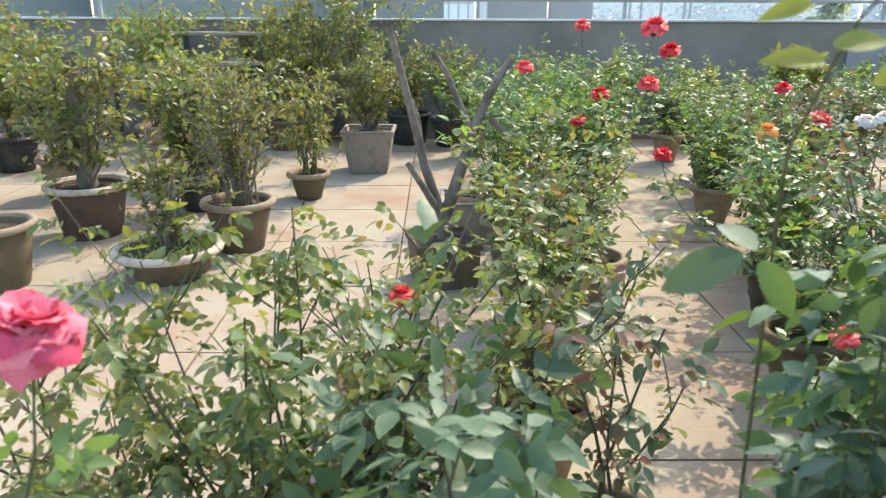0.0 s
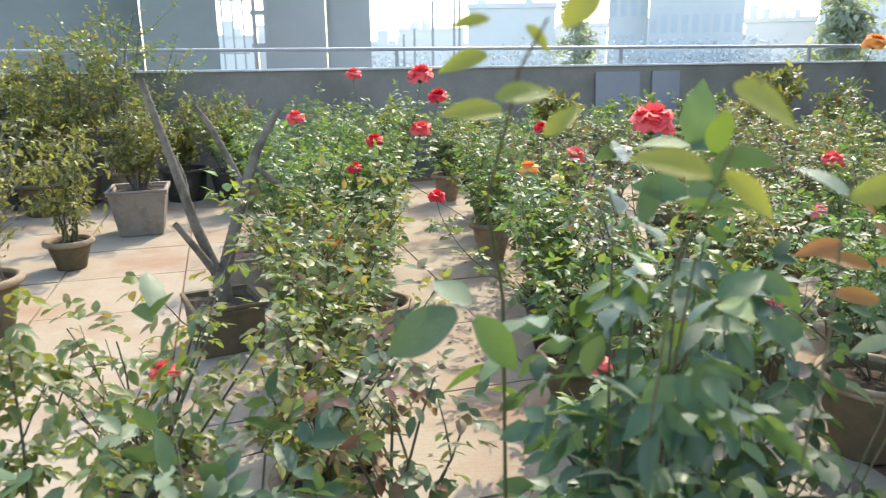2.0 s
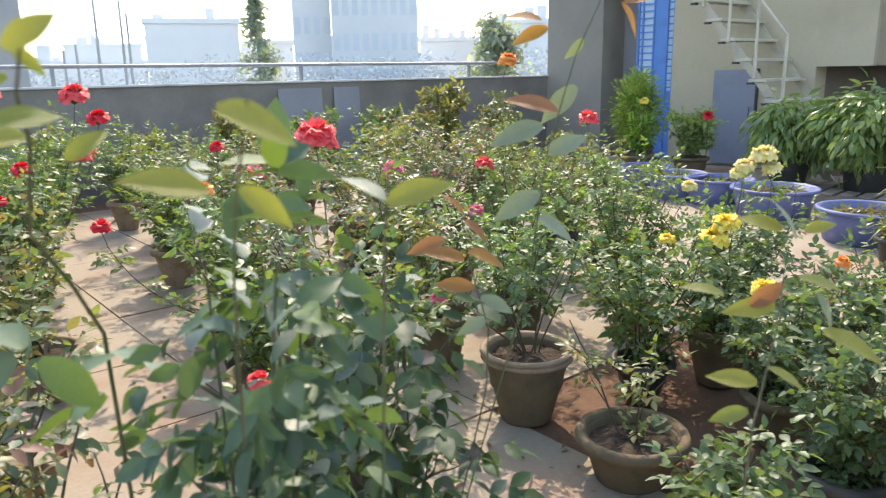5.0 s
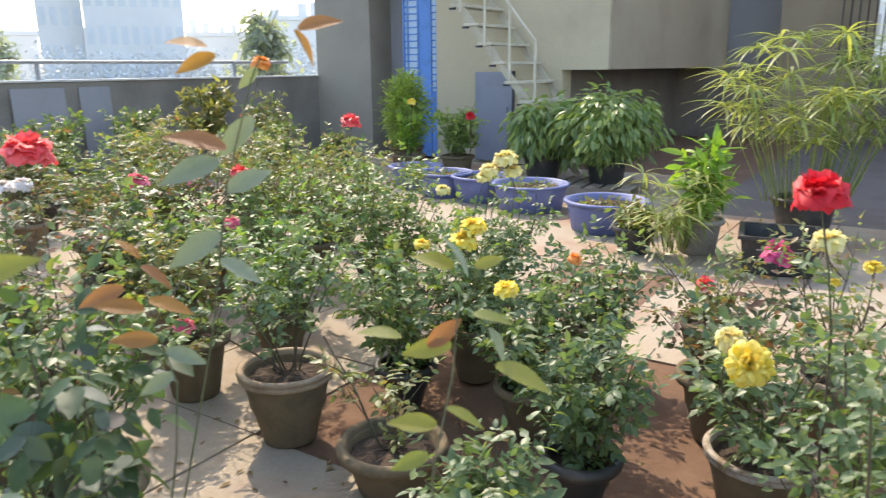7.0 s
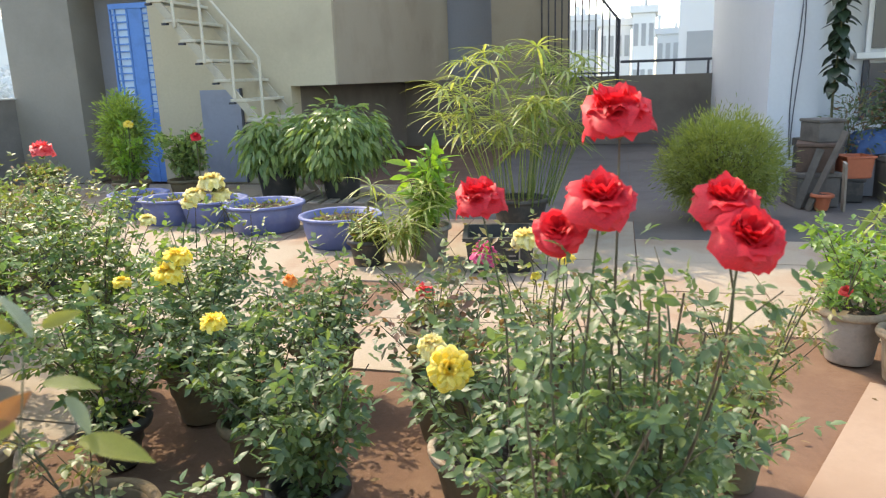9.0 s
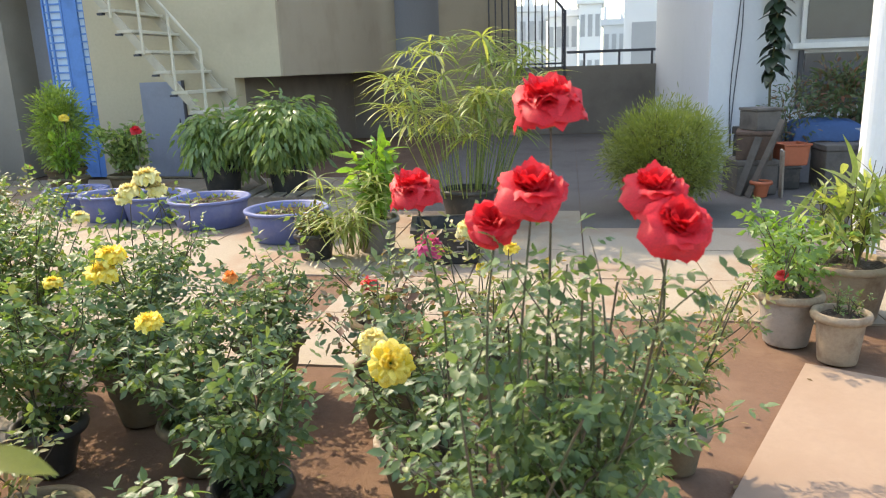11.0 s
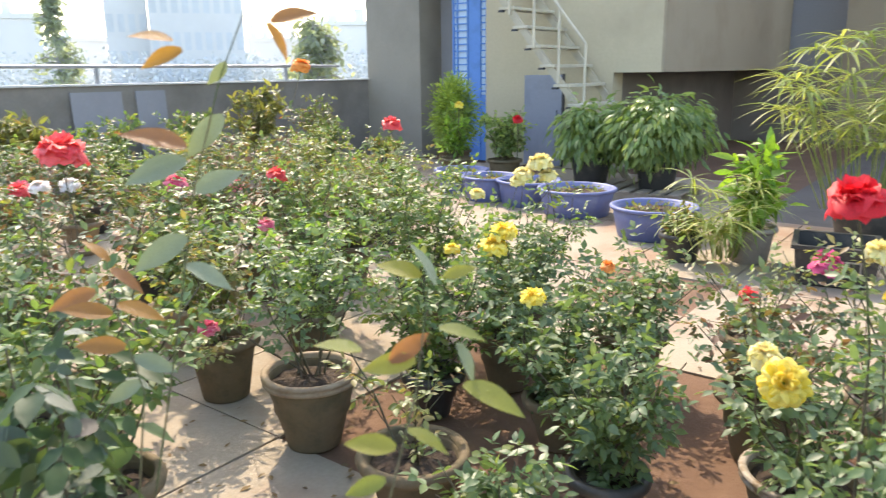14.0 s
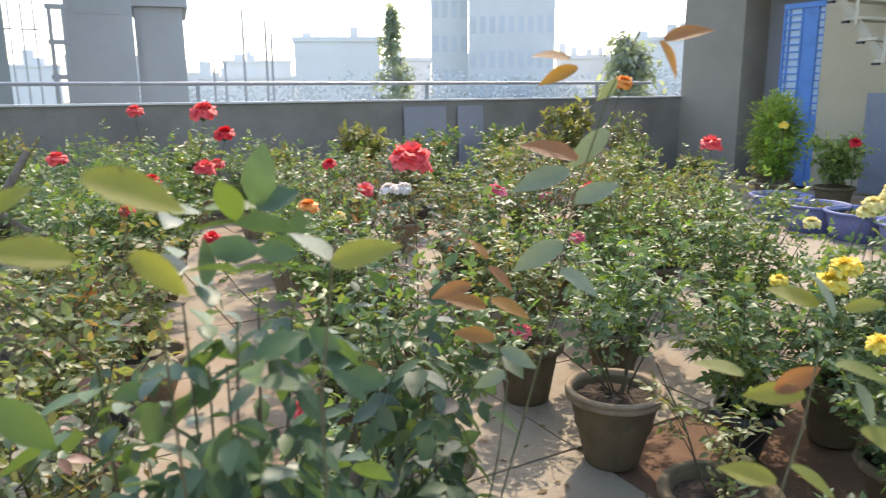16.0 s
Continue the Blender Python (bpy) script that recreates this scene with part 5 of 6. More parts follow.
for k in range(6):
    part("board", boxed(0, 0.17 * k, 0.09, 0.9, 0.17 * k + 0.12, 0.11, bevel=0.003), M["wood"], pallet)
for x in (0.02, 0.41, 0.8):
    part("bearer", boxed(x, 0, 0, x + 0.08, 0.97, 0.088), M["wood"], pallet)
for i, (x, y, h) in enumerate([(5.6, 7.7, 1.0), (6.6, 7.6, 1.2), (7.5, 7.4, 1.05), (4.6, 7.5, 0.95), (3.6, 7.4, 1.0), (2.7, 7.6, 0.9), (6.9, 6.6, 0.8), (1.8, 7.7, 0.9), (7.6, 6.3, 0.6)]):
    round_pot((x, y), 0.2, 0.28, 0.72, ("terracotta", "terracotta_pale", "dark_pot")[i % 3])
    shrub("potted_shrub", (x, y), h, 0.40, ("dusty green potted shrub by the parapet", "potted shrub with narrow yellow-green leaves by the parapet", "bronze-leaved potted shrub by the parapet")[i % 3], "shrub", 0.06 if i % 3 != 1 else 0.12, ("rose", "long", "small")[i % 3], ("rose_leaf", "shrub_leaf", "rose_leaf_red")[i % 3], 900, 0.3, 10, 0.24, 80 + i, 0.007, 0.0, 0.6, group="potted shrubs")

# bushes beside the camera's way
potted((0.515, 0.68), None, 101, shape='near_slim', droop=0.5, single=True, tall=1.12, wide=0.03, canes=8, leaf=0.046, density=0.45, bare=0.35, short=0.78, twig=0.25, shake=0.02, mat='rose_leaf_lush', label='tall rose bush with large mid-green leaflets in a pot', blooms=())
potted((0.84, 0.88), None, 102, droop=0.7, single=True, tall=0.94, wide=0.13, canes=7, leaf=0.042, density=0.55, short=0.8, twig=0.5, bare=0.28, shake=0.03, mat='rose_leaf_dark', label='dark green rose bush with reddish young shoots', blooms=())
potted((-0.62, 0.72), None, 103, tall=0.7, wide=0.2, canes=4, leaf=0.036, density=0.5, mat='rose_leaf', label='small rose bush with one large pink bloom', blooms=[("pink", 0.10, (-0.420, 0.681, 0.967), (0.22, -0.12, 0.95))])
potted((-0.3, 1.12), None, 104, droop=0.5, bare=0.25, tall=0.88, wide=0.42, canes=15, leaf=0.031, density=0.95, mat='rose_leaf_dull', label='sparse rose bush with dull yellow-green leaves and thin canes', blooms=())
potted((0.02, 0.98), None, 105, droop=0.3, single=True, tall=0.8, wide=0.2, canes=9, leaf=0.058, density=0.75, mat='rose_leaf_glauca', label='dense rose bush with rounded blue-green leaves', blooms=())
potted((-0.78, 1.30), None, 106, droop=0.5, tall=0.72, wide=0.26, canes=7, leaf=0.036, density=0.6, mat='rose_leaf_pale', blooms=())
potted((-0.25, 0.78), None, 107, tall=0.5, wide=0.26, canes=8, leaf=0.038, density=0.9, mat='rose_leaf', blooms=())
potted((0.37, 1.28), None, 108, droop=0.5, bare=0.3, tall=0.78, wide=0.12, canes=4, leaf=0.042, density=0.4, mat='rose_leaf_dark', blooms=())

# roses between the paved strip and the narrow aisle
potted((-0.16, 1.95), None, 109, droop=0.5, tall=0.72, wide=0.22, canes=6, leaf=0.042, density=0.45, mat='rose_leaf_pale', blooms=[("scarlet", 0.074, (-0.093, 1.928, 0.519), (0, 0, 1))])
potted((0.30, 1.80), None, 110, tall=0.74, wide=0.26, canes=9, leaf=0.042, density=0.75, mat='rose_leaf_pale', blooms=())
potted((0.42, 2.45), None, 111, tall=0.76, wide=0.3, canes=9, leaf=0.042, density=0.9, mat='rose_leaf_red', blooms=())
potted((0.40, 2.98), None, 112, tall=0.82, wide=0.3, canes=8, leaf=0.04, density=0.8, mat='rose_leaf_pale', blooms=[("orange", 0.081, (0.494, 2.857, 0.603), (0, 0, 1))])
potted((0.72, 3.25), dict(top=0.17, tall=0.22, mat="terracotta_pale"), 113, tall=0.8, wide=0.28, canes=8, leaf=0.04, density=0.8, mat='rose_leaf_pale', blooms=())
potted((0.40, 3.75), None, 114, tall=0.92, wide=0.3, canes=9, leaf=0.04, mat='rose_leaf', blooms=[("scarlet", 0.095, (0.484, 4.043, 1.009), (0, 0, 1)), ("red", 0.081, (0.776, 3.968, 0.736), (0, 0, 1))])
potted((0.80, 4.15), None, 115, tall=0.9, wide=0.3, canes=9, leaf=0.04, mat='rose_leaf', blooms=[("red", 0.101, (0.932, 4.156, 0.856), (0, 0, 1)), ("orange", 0.068, (0.434, 3.762, 0.445), (0, 0, 1))])
potted((0.55, 4.75), None, 116, tall=0.92, wide=0.3, canes=9, leaf=0.04, mat='rose_leaf', blooms=())
potted((1.05, 4.90), None, 117, tall=1.0, wide=0.3, canes=9, leaf=0.04, mat='rose_leaf', blooms=[("scarlet", 0.149, (1.315, 4.546, 1.207), (0, 0, 1)), ("red", 0.121, (1.458, 4.655, 1.071), (0, 0, 1)), ("scarlet", 0.121, (1.265, 4.385, 0.889), (0, 0, 1))])
potted((0.75, 5.50), None, 118, tall=0.98, wide=0.32, canes=9, leaf=0.04, mat='rose_leaf_deep', blooms=[("scarlet", 0.108, (1.023, 5.283, 1.209), (0, 0, 1))])
potted((1.25, 5.70), None, 119, tall=0.98, wide=0.3, canes=9, leaf=0.04, mat='rose_leaf', blooms=())
potted((0.85, 6.30), None, 120, tall=0.95, wide=0.34, canes=9, leaf=0.04, mat='rose_leaf', blooms=())
potted((1.15, 7.00), None, 121, tall=0.9, wide=0.34, canes=9, leaf=0.04, mat='rose_leaf_pale', blooms=())
potted((0.35, 6.90), None, 122, tall=0.9, wide=0.34, canes=9, leaf=0.04, mat='rose_leaf', blooms=())

# roses right of the narrow aisle
potted((0.98, 1.45), None, 123, tall=0.62, wide=0.18, canes=6, leaf=0.045, density=0.5, mat='rose_leaf', blooms=[("scarlet", 0.05, (0.767, 1.219, 0.72), (0, 0, 1))])
potted((1.30, 1.72), None, 124, tall=0.8, wide=0.3, canes=9, leaf=0.045, density=0.65, mat='rose_leaf', blooms=())
potted((1.30, 2.30), None, 125, tall=0.8, wide=0.28, canes=8, leaf=0.042, density=0.7, mat='rose_leaf', blooms=())
potted((1.62, 2.40), None, 126, tall=0.88, wide=0.28, canes=8, leaf=0.042, density=0.45, mat='rose_leaf_dark', blooms=[("scarlet", 0.155, (1.637, 2.438, 1.062), (0, 0, 1)), ("white", 0.068, (1.625, 2.606, 0.939), (0, 0, 1))])
potted((1.50, 2.95), None, 127, tall=0.82, wide=0.3, canes=9, leaf=0.04, mat='rose_leaf', blooms=[("red", 0.081, (1.053, 3.314, 0.673), (0, 0, 1))])
potted((1.72, 3.45), None, 128, tall=0.8, wide=0.3, canes=9, leaf=0.04, mat='rose_leaf', blooms=[("orange", 0.101, (1.52, 3.314, 0.774), (0, 0, 1)), ("cream", 0.068, (1.677, 3.304, 0.718), (0, 0, 1))])
potted((1.95, 3.95), None, 129, tall=0.85, wide=0.3, canes=9, leaf=0.04, mat='rose_leaf_dark', blooms=[("scarlet", 0.101, (2.074, 3.9, 0.749), (0, 0, 1)), ("red", 0.081, (1.951, 4.129, 0.9), (0, 0, 1))])
potted((1.80, 4.55), None, 130, tall=0.85, wide=0.3, canes=9, leaf=0.04, mat='rose_leaf', blooms=())
potted((2.05, 5.25), None, 131, tall=0.86, wide=0.34, canes=9, leaf=0.04, mat='rose_leaf', blooms=[("scarlet", 0.108, (1.55, 5.342, 0.819), (0, 0, 1))])
potted((2.35, 4.75), None, 132, tall=0.85, wide=0.3, canes=9, leaf=0.04, mat='rose_leaf_dark', blooms=[("pink", 0.108, (2.256, 4.292, 0.704), (0, 0, 1)), ("white", 0.108, (2.474, 4.17, 0.699), (0, 0, 1))])
potted((2.25, 5.95), None, 133, tall=0.85, wide=0.34, canes=9, leaf=0.04, mat='rose_leaf_pale', blooms=())
potted((2.15, 6.70), None, 134, tall=0.9, wide=0.34, canes=9, leaf=0.04, mat='rose_leaf', blooms=())
potted((2.11, 1.77), dict(top=0.168, tall=0.29, mat="terracotta", rim_mat="terracotta_pale", base=0.6, rim=0.013, rim_high=0.042, label="round terracotta pot with a pale weathered double rim"), 135, bare=0.45, tall=0.78, wide=0.32, canes=8, leaf=0.036, density=0.65, mat='rose_leaf_deep', blooms=())
potted((2.05, 1.24), dict(top=0.165, tall=0.165, mat="terracotta", base=0.72), 136, tall=0.55, wide=0.18, canes=3, leaf=0.035, density=0.5, mat='rose_leaf_pale', blooms=())
potted((2.17, 2.38), dict(top=0.14, tall=0.27, mat="terracotta", base=0.7), 137, tall=0.72, wide=0.26, canes=7, leaf=0.04, density=0.9, mat='rose_leaf_pale', blooms=[("pink", 0.068, (1.8, 1.922, 0.494), (0, 0, 1))])
potted((2.35, 2.95), None, 138, tall=0.78, wide=0.3, canes=8, leaf=0.038, mat='rose_leaf', blooms=())
potted((2.62, 3.62), None, 139, tall=0.85, wide=0.3, canes=8, leaf=0.04, mat='rose_leaf_dark', blooms=[("pink", 0.108, (2.503, 3.138, 0.794), (0, 0, 1))])
potted((3.0, 4.35), None, 140, tall=0.82, wide=0.3, canes=8, leaf=0.04, mat='rose_leaf_red', blooms=())
potted((2.65, 2.35), None, 141, tall=0.82, wide=0.3, canes=8, leaf=0.036, density=1.05, mat='rose_leaf_lush', blooms=())
potted((2.55, 1.55), dict(top=0.11, tall=0.19, mat="dark_pot"), 142, tall=0.75, wide=0.32, canes=10, leaf=0.038, bare=0.04, mat='rose_leaf', blooms=())
potted((3.05, 2.75), None, 143, tall=0.9, wide=0.32, canes=9, leaf=0.036, mat='rose_leaf', blooms=[("scarlet", 0.101, (2.904, 2.845, 0.811), (0, 0, 1)), ("pink", 0.081, (2.64, 2.627, 0.621), (0, 0, 1))])
potted((3.15, 3.35), None, 144, tall=1.0, wide=0.32, canes=8, leaf=0.036, mat='rose_leaf_dark', blooms=[("orange", 0.108, (3.402, 3.163, 1.363), (0, -0.3, 0.9))])
potted((3.30, 4.00), None, 145, tall=0.85, wide=0.32, canes=8, leaf=0.038, mat='rose_leaf_red', blooms=[("pink", 0.095, (3.394, 3.838, 0.611), (0, 0, 1))])
potted((3.15, 2.05), None, 146, tall=0.82, wide=0.3, canes=9, leaf=0.036, density=1.05, mat='rose_leaf', blooms=[("cream", 0.068, (3.199, 1.781, 0.769), (0, 0, 1))])
potted((3.65, 2.55), None, 147, tall=0.85, wide=0.3, canes=9, leaf=0.036, mat='rose_leaf', blooms=())
potted((3.75, 3.15), None, 148, tall=0.88, wide=0.32, canes=9, leaf=0.038, mat='rose_leaf_red', blooms=[("scarlet", 0.135, (4.253, 3.225, 0.97), (0, 0, 1))])
potted((3.95, 3.80), None, 149, tall=0.85, wide=0.32, canes=9, leaf=0.038, mat='rose_leaf_red', blooms=())
potted((4.35, 4.40), None, 150, tall=0.85, wide=0.34, canes=9, leaf=0.04, mat='rose_leaf_pale', blooms=())
potted((4.55, 3.60), None, 151, tall=0.78, wide=0.32, canes=9, leaf=0.04, mat='rose_leaf_pale', blooms=())
potted((3.45, 4.75), None, 152, tall=0.85, wide=0.34, canes=9, leaf=0.04, mat='rose_leaf', blooms=())
potted((4.20, 5.20), None, 153, tall=0.9, wide=0.36, canes=9, leaf=0.045, mat='rose_leaf_pale', blooms=())
potted((3.10, 5.40), None, 154, tall=0.88, wide=0.34, canes=9, leaf=0.04, mat='rose_leaf_dark', blooms=())
potted((3.60, 6.10), None, 155, tall=0.9, wide=0.36, canes=9, leaf=0.045, mat='rose_leaf', blooms=())
potted((2.90, 6.40), None, 156, tall=0.9, wide=0.36, canes=9, leaf=0.045, mat='rose_leaf', blooms=())
potted((4.80, 6.10), None, 157, tall=0.95, wide=0.38, canes=9, leaf=0.045, mat='rose_leaf_pale', blooms=())
potted((5.50, 5.30), None, 158, tall=0.75, wide=0.36, canes=8, leaf=0.045, mat='rose_leaf_red', blooms=())
potted((5.30, 4.50), None, 159, tall=0.62, wide=0.34, canes=8, leaf=0.04, mat='rose_leaf_red', blooms=())
potted((6.10, 6.20), None, 160, tall=0.7, wide=0.38, canes=8, leaf=0.045, mat='rose_leaf_red', blooms=())

# yellow roses and their neighbours
potted((2.95, 1.45), None, 161, tall=0.72, wide=0.3, canes=9, leaf=0.034, density=1.05, mat='rose_leaf_deep', blooms=[("yellow", 0.097, (2.732, 1.339, 0.722), (0, 0, 1)), ("yellow", 0.102, (2.698, 1.365, 0.667), (0, 0, 1)), ("yellow", 0.061, (2.737, 1.588, 0.628), (0, 0, 1))])
potted((2.62, 1.02), dict(top=0.12, tall=0.20, mat="terracotta"), 162, tall=0.66, wide=0.34, canes=12, leaf=0.036, density=1.25, bare=0.04, mat='rose_leaf_deep', blooms=[("yellow", 0.078, (2.41, 1.019, 0.605), (0, 0, 1)), ("orange", 0.054, (2.817, 0.946, 0.634), (0, 0, 1))])
potted((3.30, 1.62), None, 163, tall=0.8, wide=0.24, canes=7, leaf=0.036, density=0.8, mat='rose_leaf', label='rose bush with a tall cluster of cream blooms', blooms=[("cream", 0.095, (3.104, 1.396, 0.944), (0, 0, 1)), ("cream", 0.081, (3.062, 1.452, 0.9), (0, 0, 1)), ("cream", 0.074, (3.115, 1.365, 0.897), (0, 0, 1)), ("cream", 0.061, (3.045, 1.471, 0.873), (0, 0, 1))])
potted((3.25, 1.02), None, 164, tall=0.64, wide=0.28, canes=8, leaf=0.04, density=1.1, mat='rose_leaf_deep', blooms=())
potted((3.52, 0.58), None, 165, tall=0.56, wide=0.22, canes=6, leaf=0.036, density=0.6, mat='rose_leaf_red', blooms=())
potted((2.28, 0.68), dict(top=0.11, tall=0.18, mat="dark_pot"), 166, tall=0.62, wide=0.28, canes=10, leaf=0.038, density=1.1, bare=0.04, mat='rose_leaf_deep', blooms=())
potted((2.56, 0.2), dict(top=0.165, tall=0.20, mat="terracotta", rim_mat="whitewash_rim", base=0.75, rim=0.012, rim_high=0.035), 167, bare=0.3, tall=0.56, wide=0.2, canes=8, leaf=0.046, density=0.6, mat='rose_leaf_deep', label='rose bush with a drooping yellow bloom', blooms=[("yellow", 0.105, (2.136, 0.2, 0.629), (-0.75, -0.25, 0.45)), ("cream", 0.07, (2.19, 0.256, 0.66), (-0.3, 0, 0.8))])
potted((1.78, 0.72), dict(top=0.11, tall=0.18, mat="dark_pot"), 168, tall=0.4, wide=0.2, canes=8, leaf=0.044, density=1.2, bare=0.03, mat='rose_leaf_deep', blooms=())
potted((2.95, 0.42), None, 169, tall=0.6, wide=0.26, canes=7, leaf=0.04, density=1.0, mat='rose_leaf_dark', blooms=[("scarlet", 0.081, (3.34, 0.585, 0.452), (0, 0, 1))])
potted((3.15, 0.05), None, 170, tall=0.74, wide=0.28, canes=6, leaf=0.038, density=0.4, mat='rose_leaf_pale', blooms=[("magenta", 0.115, (3.291, 0.315, 0.625), (0, 0, 1)), ("cream", 0.115, (3.378, 0.156, 0.67), (0, 0, 1)), ("yellow", 0.068, (3.474, 0.002, 0.578), (0, 0, 1)), ("yellow", 0.041, (3.349, 0.116, 0.535), (0, 0, 1))])

# red roses
potted((1.72, -0.12), None, 171, droop=0.35, bare=0.12, short=0.5, tall=0.99, wide=0.26, canes=14, leaf=0.03, density=0.8, mat='rose_leaf_deep', label='rose bush with four large red blooms on tall canes', blooms=[("red", 0.112, (1.676, -0.173, 1.123), (-0.35, -0.05, 0.8)), ("red", 0.085, (1.684, -0.109, 1.077), (-0.6, 0.1, 0.6)), ("red", 0.115, (1.753, -0.199, 1.257), (-0.2, 0.1, 0.9)), ("red", 0.095, (1.851, 0.057, 1.098), (-0.2, 0.1, 0.95))])
potted((1.85, -0.25), None, 172, droop=0.35, bare=0.12, short=0.5, tall=0.97, wide=0.16, canes=13, leaf=0.03, density=0.75, mat='rose_leaf_deep', label='rose bush with a pair of large red blooms', blooms=[("red", 0.1, (1.685, -0.366, 1.121), (-0.3, 0, 0.85)), ("red", 0.105, (1.632, -0.39, 1.081), (-0.55, -0.15, 0.6))])
potted((2.15, -0.28), None, 173, tall=0.64, wide=0.28, canes=10, leaf=0.034, density=0.9, mat='rose_leaf_deep', blooms=())
potted((2.55, -0.32), None, 174, tall=0.5, wide=0.22, canes=9, leaf=0.034, density=0.9, mat='rose_leaf_dark', blooms=())
potted((2.80, -0.60), dict(top=0.088, tall=0.165, base=0.72, mat="terracotta", rim_mat="terracotta_pale"), 175, tall=0.74, wide=0.24, canes=8, leaf=0.026, density=1.15, mat='rose_leaf_pale', blooms=())

# tall young shoots
shoot("tall rose cane with yellow-green young leaves at its tip", [(0.42, 0.80, 0.2), (0.405, 0.79, 0.7), (0.392, 0.776, 1.04), (0.35, 0.69, 1.12), (0.306, 0.60, 1.19), (0.306, 0.55, 1.265), (0.293, 0.5, 1.299), (0.29, 0.45, 1.329)],
      [((0.27, 0.495, 1.331), (0.244, 0.495, 1.33), "young"), ((0.27, 0.389, 1.322), (0.296, 0.389, 1.343), "young"), ((0.289, 0.48, 1.326), (0.31, 0.48, 1.311), "young"), ((0.307, 0.6, 1.31), (0.266, 0.6, 1.302), "young"),
       ((0.306, 0.563, 1.267), (0.258, 0.563, 1.273), "young"), ((0.274, 0.492, 1.281), (0.316, 0.492, 1.29), "young"), ((0.319, 0.513, 1.254), (0.348, 0.513, 1.275), "young"),
       ((0.285, 0.615, 1.09), (0.218, 0.66, 1.04), "rose_leaf_lush"), ((0.30, 0.61, 1.085), (0.345, 0.60, 1.03), "rose_leaf_lush"), ((0.29, 0.60, 1.10), (0.275, 0.655, 1.12), "rose_leaf_lush")], (0.42, 0.80, 0.2), 0.0028)
shoot("rose shoot with arching yellow leaves", [(0.44, 0.62, 0.2), (0.45, 0.58, 0.8), (0.425, 0.5, 1.154), (0.397, 0.42, 1.231), (0.396, 0.39, 1.292)],
      [((0.374, 0.385, 1.288), (0.434, 0.385, 1.271), "young"), ((0.365, 0.387, 1.241), (0.318, 0.387, 1.258), "young"), ((0.40, 0.42, 1.235), (0.43, 0.40, 1.21), "young")], (0.44, 0.62, 0.2))
shoot("rose shoot with a yellow leaf", [(0.6, 0.62, 0.0), (0.534, 0.453, 1.092), (0.551, 0.47, 1.172), (0.56, 0.474, 1.222)], [((0.553, 0.468, 1.20), (0.592, 0.43, 1.222), "young"), ((0.557, 0.472, 1.2), (0.535, 0.497, 1.226), "silver")], (0.6, 0.62, 0.0))
shoot("tall bare rose shoot with copper young leaves", [(0.84, 0.86, 0.2), (0.886, 0.618, 1.02), (0.944, 0.636, 1.205), (0.981, 0.621, 1.329), (1.01, 0.594, 1.418)], [((0.904, 0.585, 1.257), (0.86, 0.614, 1.279), "copper"), ((0.941, 0.648, 1.372), (0.908, 0.667, 1.383), "copper"), ((0.949, 0.643, 1.362), (0.915, 0.665, 1.35), "copper"), ((1.025, 0.584, 1.392), (1.045, 0.569, 1.359), "copper"), ((1.029, 0.581, 1.393), (1.062, 0.55, 1.409), "copper"), ((0.981, 0.62, 1.286), (0.943, 0.642, 1.246), "silver"), ((0.941, 0.643, 1.235), (0.883, 0.676, 1.221), "silver"), ((0.943, 0.635, 1.198), (0.987, 0.609, 1.222), "silver"), ((0.926, 0.635, 1.146), (0.872, 0.66, 1.119), "silver"), ((0.919, 0.631, 1.113), (0.957, 0.598, 1.089), "silver"), ((0.988, 0.616, 1.348), (0.972, 0.627, 1.323), "silver")], (0.84, 0.86, 0.2))
shoot("thin young rose shoot with yellow and green leaves", [(0.8, 0.3, 0.0), (0.907, 0.305, 0.932), (0.96, 0.314, 1.017), (0.998, 0.326, 1.112)], [((0.993, 0.278, 1.025), (1.021, 0.218, 1.006), "young"), ((1.004, 0.322, 1.12), (1.004, 0.341, 1.163), "silver"), ((0.997, 0.334, 1.129), (0.972, 0.371, 1.148), "young"), ((1.012, 0.316, 1.128), (1.034, 0.291, 1.14), "young"), ((0.938, 0.366, 1.059), (0.909, 0.401, 1.075), "young"), ((0.954, 0.342, 1.048), (0.983, 0.322, 1.07), "copper"), ((1.002, 0.293, 1.064), (1.004, 0.268, 1.032), "silver"), ((0.996, 0.31, 1.078), (1.023, 0.27, 1.074), "young"), ((0.929, 0.315, 0.972), (0.897, 0.355, 0.981), "young"), ((0.91, 0.313, 0.946), (0.878, 0.339, 0.937), "young"), ((0.943, 0.311, 0.986), (0.964, 0.272, 0.971), "young"), ((0.971, 0.322, 1.048), (0.933, 0.362, 1.045), "young")], (0.8, 0.3, 0.0))
shoot("rose shoot with reddish young leaves", [(0.87, 0.87, 0.2), (0.85, 0.661, 0.873), (0.879, 0.686, 0.949), (0.878, 0.722, 1.034), (0.881, 0.746, 1.113)], [((0.873, 0.73, 1.045), (0.834, 0.755, 1.061), "copper"), ((0.88, 0.729, 1.055), (0.919, 0.701, 1.041), "copper"), ((0.881, 0.704, 0.991), (0.916, 0.674, 0.973), "silver"), ((0.885, 0.788, 1.062), (0.84, 0.807, 1.052), "copper"), ((0.883, 0.741, 1.099), (0.909, 0.719, 1.076), "copper"), ((0.876, 0.713, 1.005), (0.837, 0.738, 1.016), "copper"), ((0.88, 0.692, 0.963), (0.842, 0.706, 0.947), "silver"), ((0.884, 0.743, 1.109), (0.87, 0.758, 1.136), "copper")], (0.87, 0.87, 0.2))


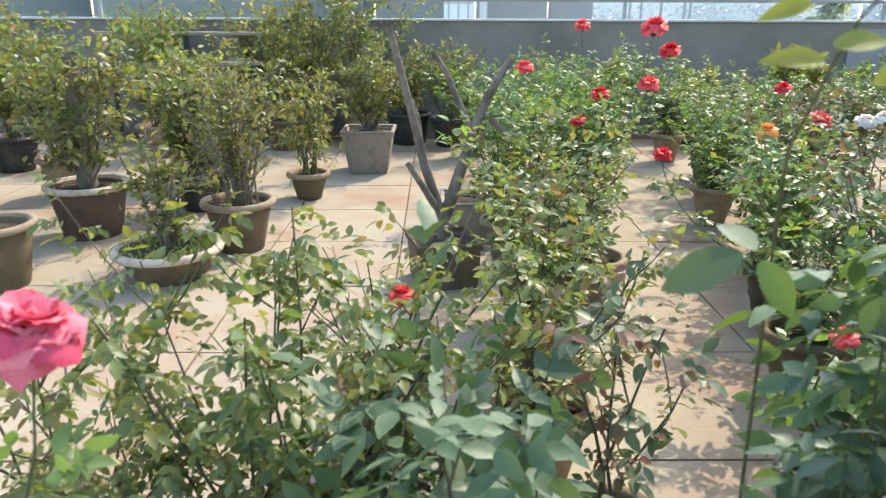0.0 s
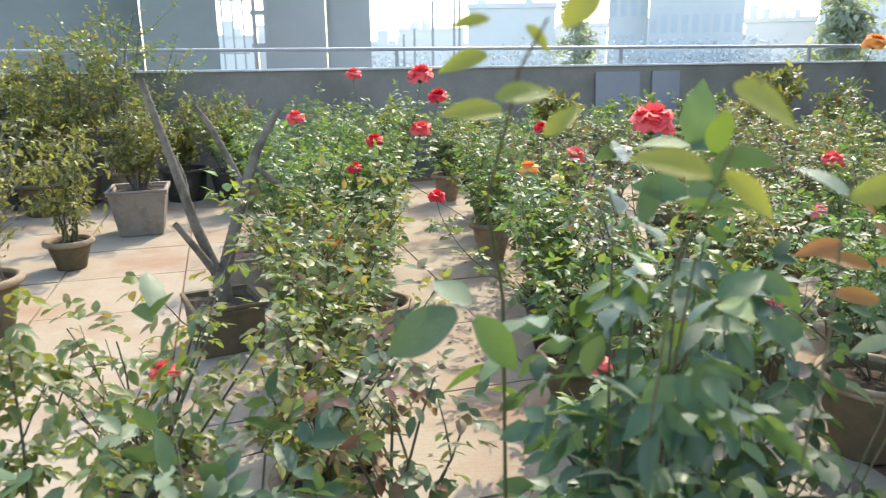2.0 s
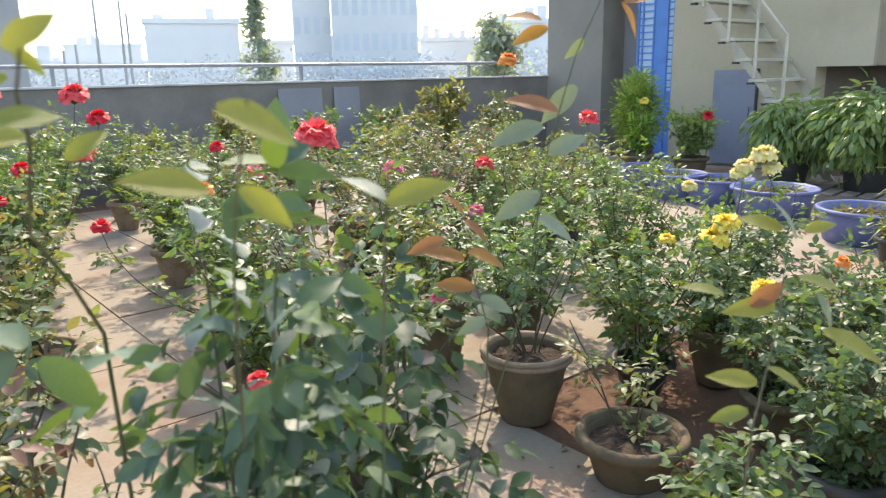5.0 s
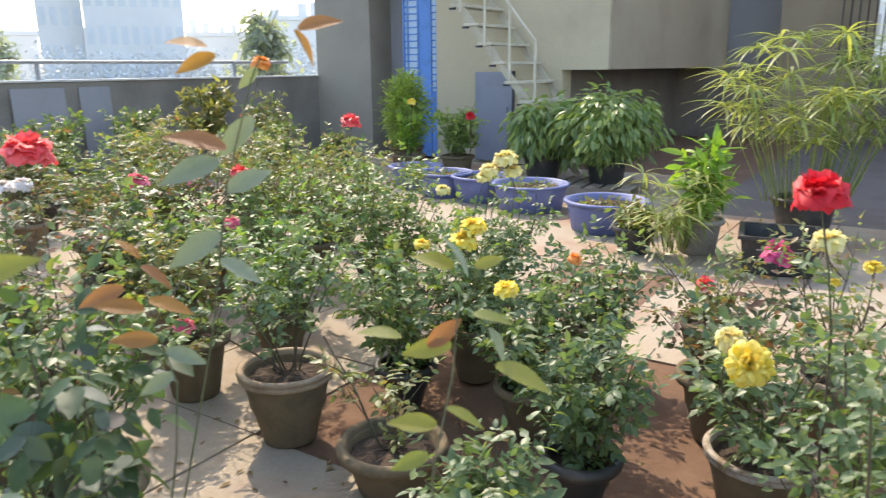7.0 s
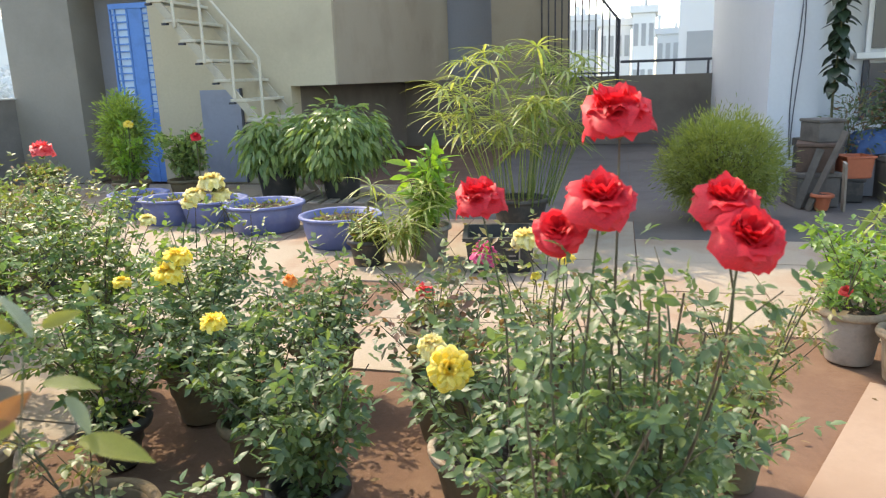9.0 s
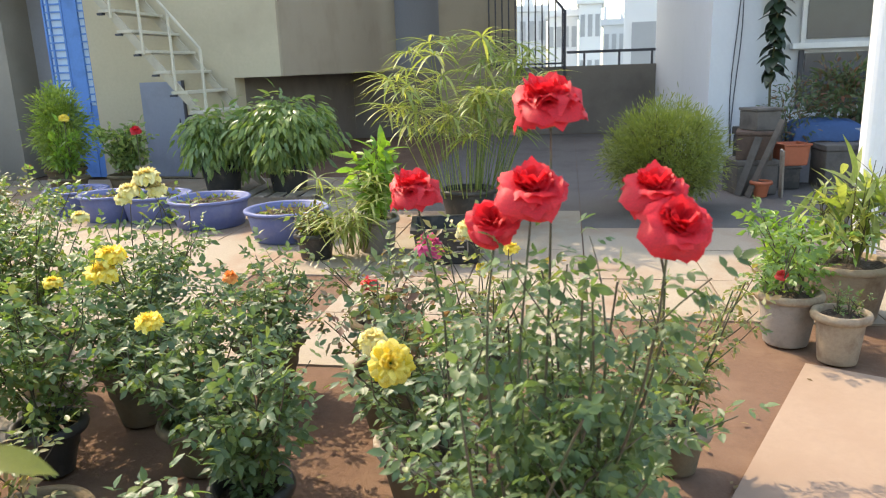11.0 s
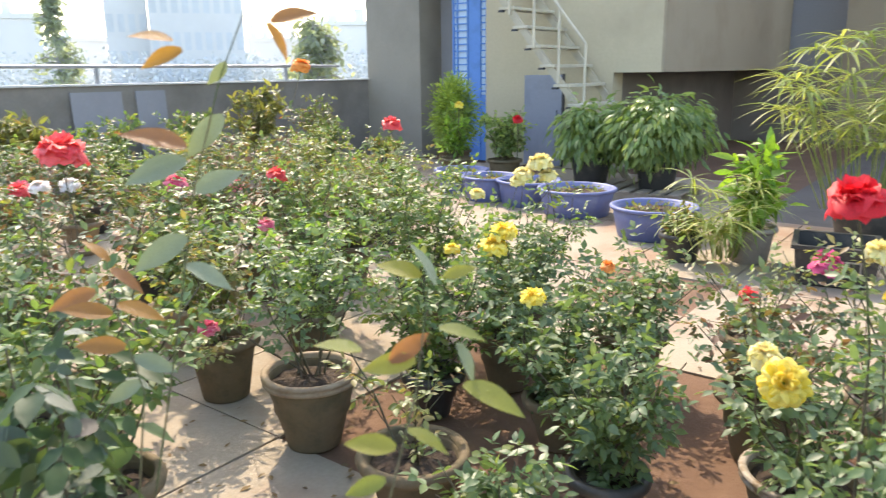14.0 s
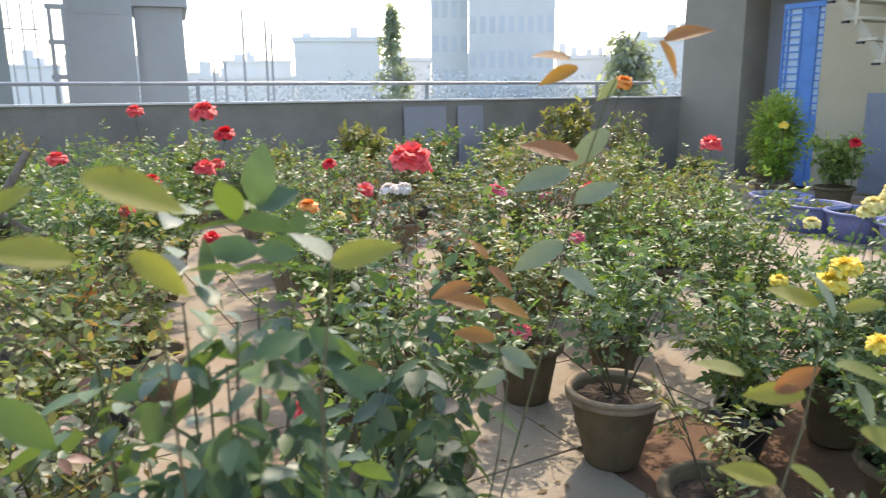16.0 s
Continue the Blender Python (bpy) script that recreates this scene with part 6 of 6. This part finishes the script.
# dry leaves on the paving
litter_rng = np.random.default_rng(31)
P = []
for cx, cy, spread, count in ((1.75, 1.45, 0.45, 110), (1.25, 2.1, 0.4, 60), (1.1, 3.4, 0.5, 50), (2.6, 0.5, 0.4, 40), (0.2, 2.6, 0.5, 40), (3.3, -0.5, 0.35, 40)):
    P.append(np.stack([litter_rng.normal(cx, spread, count), litter_rng.normal(cy, spread, count), np.full(count, 0.006)], 1))
P = np.concatenate(P)
n = len(P)
litter = thing("fallen_leaves", "scattered dry brown rose leaves on the roof floor", "leaves", (0, 0, 0), kind="stuff")
part("leaf_litter", leaves_mesh("leaf_litter", "small", P, litter_rng.normal(0, 1, (n, 3)) * np.array([1, 1, 0.06]), np.tile([0, 0, 1.0], (n, 1)) + litter_rng.normal(0, 0.25, (n, 3)), litter_rng.uniform(0.02, 0.042, n), M["dry_leaf"]), None, litter)

# ---------------------------------------------------------------- paving slabs, last
def paved(x, y):
    """Where the cream paving lies; elsewhere the brown floor or the shade-darkened strips show."""
    brown = (2.25 < x < 3.75 and -1.0 < y < 1.75) or (4.1 < x < 5.0 and 1.0 < y < 1.9)
    side = -1.6 < x < 4.1 and y < -0.35
    return not brown and not side and not (x > 7.0 and y < 1.6) and not (x > 6.55 and y < -0.35)


SLAB = 0.75
slab_meshes = []
for k in range(4):
    bm = boxed(-SLAB / 2 + 0.004, -SLAB / 2 + 0.004, -0.014, SLAB / 2 - 0.004, SLAB / 2 - 0.004, 0.0)
    for v in bm.verts:
        if v.co.z > -0.001:
            v.co.x *= 0.997
            v.co.y *= 0.997
    me = bpy.data.meshes.new("slab")
    bm.to_mesh(me)
    bm.free()
    me.materials.append(M["slab"])
    slab_meshes.append(me)
srnd = random.Random(12)
for i in range(-6, 13):
    for j in range(-4, 12):
        x, y = (i + 0.5) * SLAB - 0.2, (j + 0.5) * SLAB - 0.35
        if y > NORTH - 0.3 or not paved(x, y):
            continue
        s = part("slab", slab_meshes[srnd.randrange(4)], None, floor)
        s.location = (x, y, srnd.uniform(-0.003, 0.0015))
        s.rotation_euler = (srnd.uniform(-0.002, 0.002), srnd.uniform(-0.002, 0.002), srnd.choice((0, math.pi / 2, math.pi)))
# the strip of paving that lies askew beside the red roses
CORNER, U, V = Vector((3.77, -1.28, 0)), Vector((-0.9, 0.436, 0)), Vector((-0.436, -0.9, 0))
for i in range(2):
    mid = CORNER + U * (1.9 * i + 0.95) + V * 0.87
    me = slab_meshes[i].copy()
    me.materials[0] = M["peach_slab"]
    s = part("slab", me, None, floor)
    s.matrix_basis = Matrix.LocRotScale((mid.x, mid.y, 0.001), Matrix.Rotation(math.atan2(U.y, U.x), 3, "Z"), (1.9 / SLAB, 1.74 / SLAB, 1))
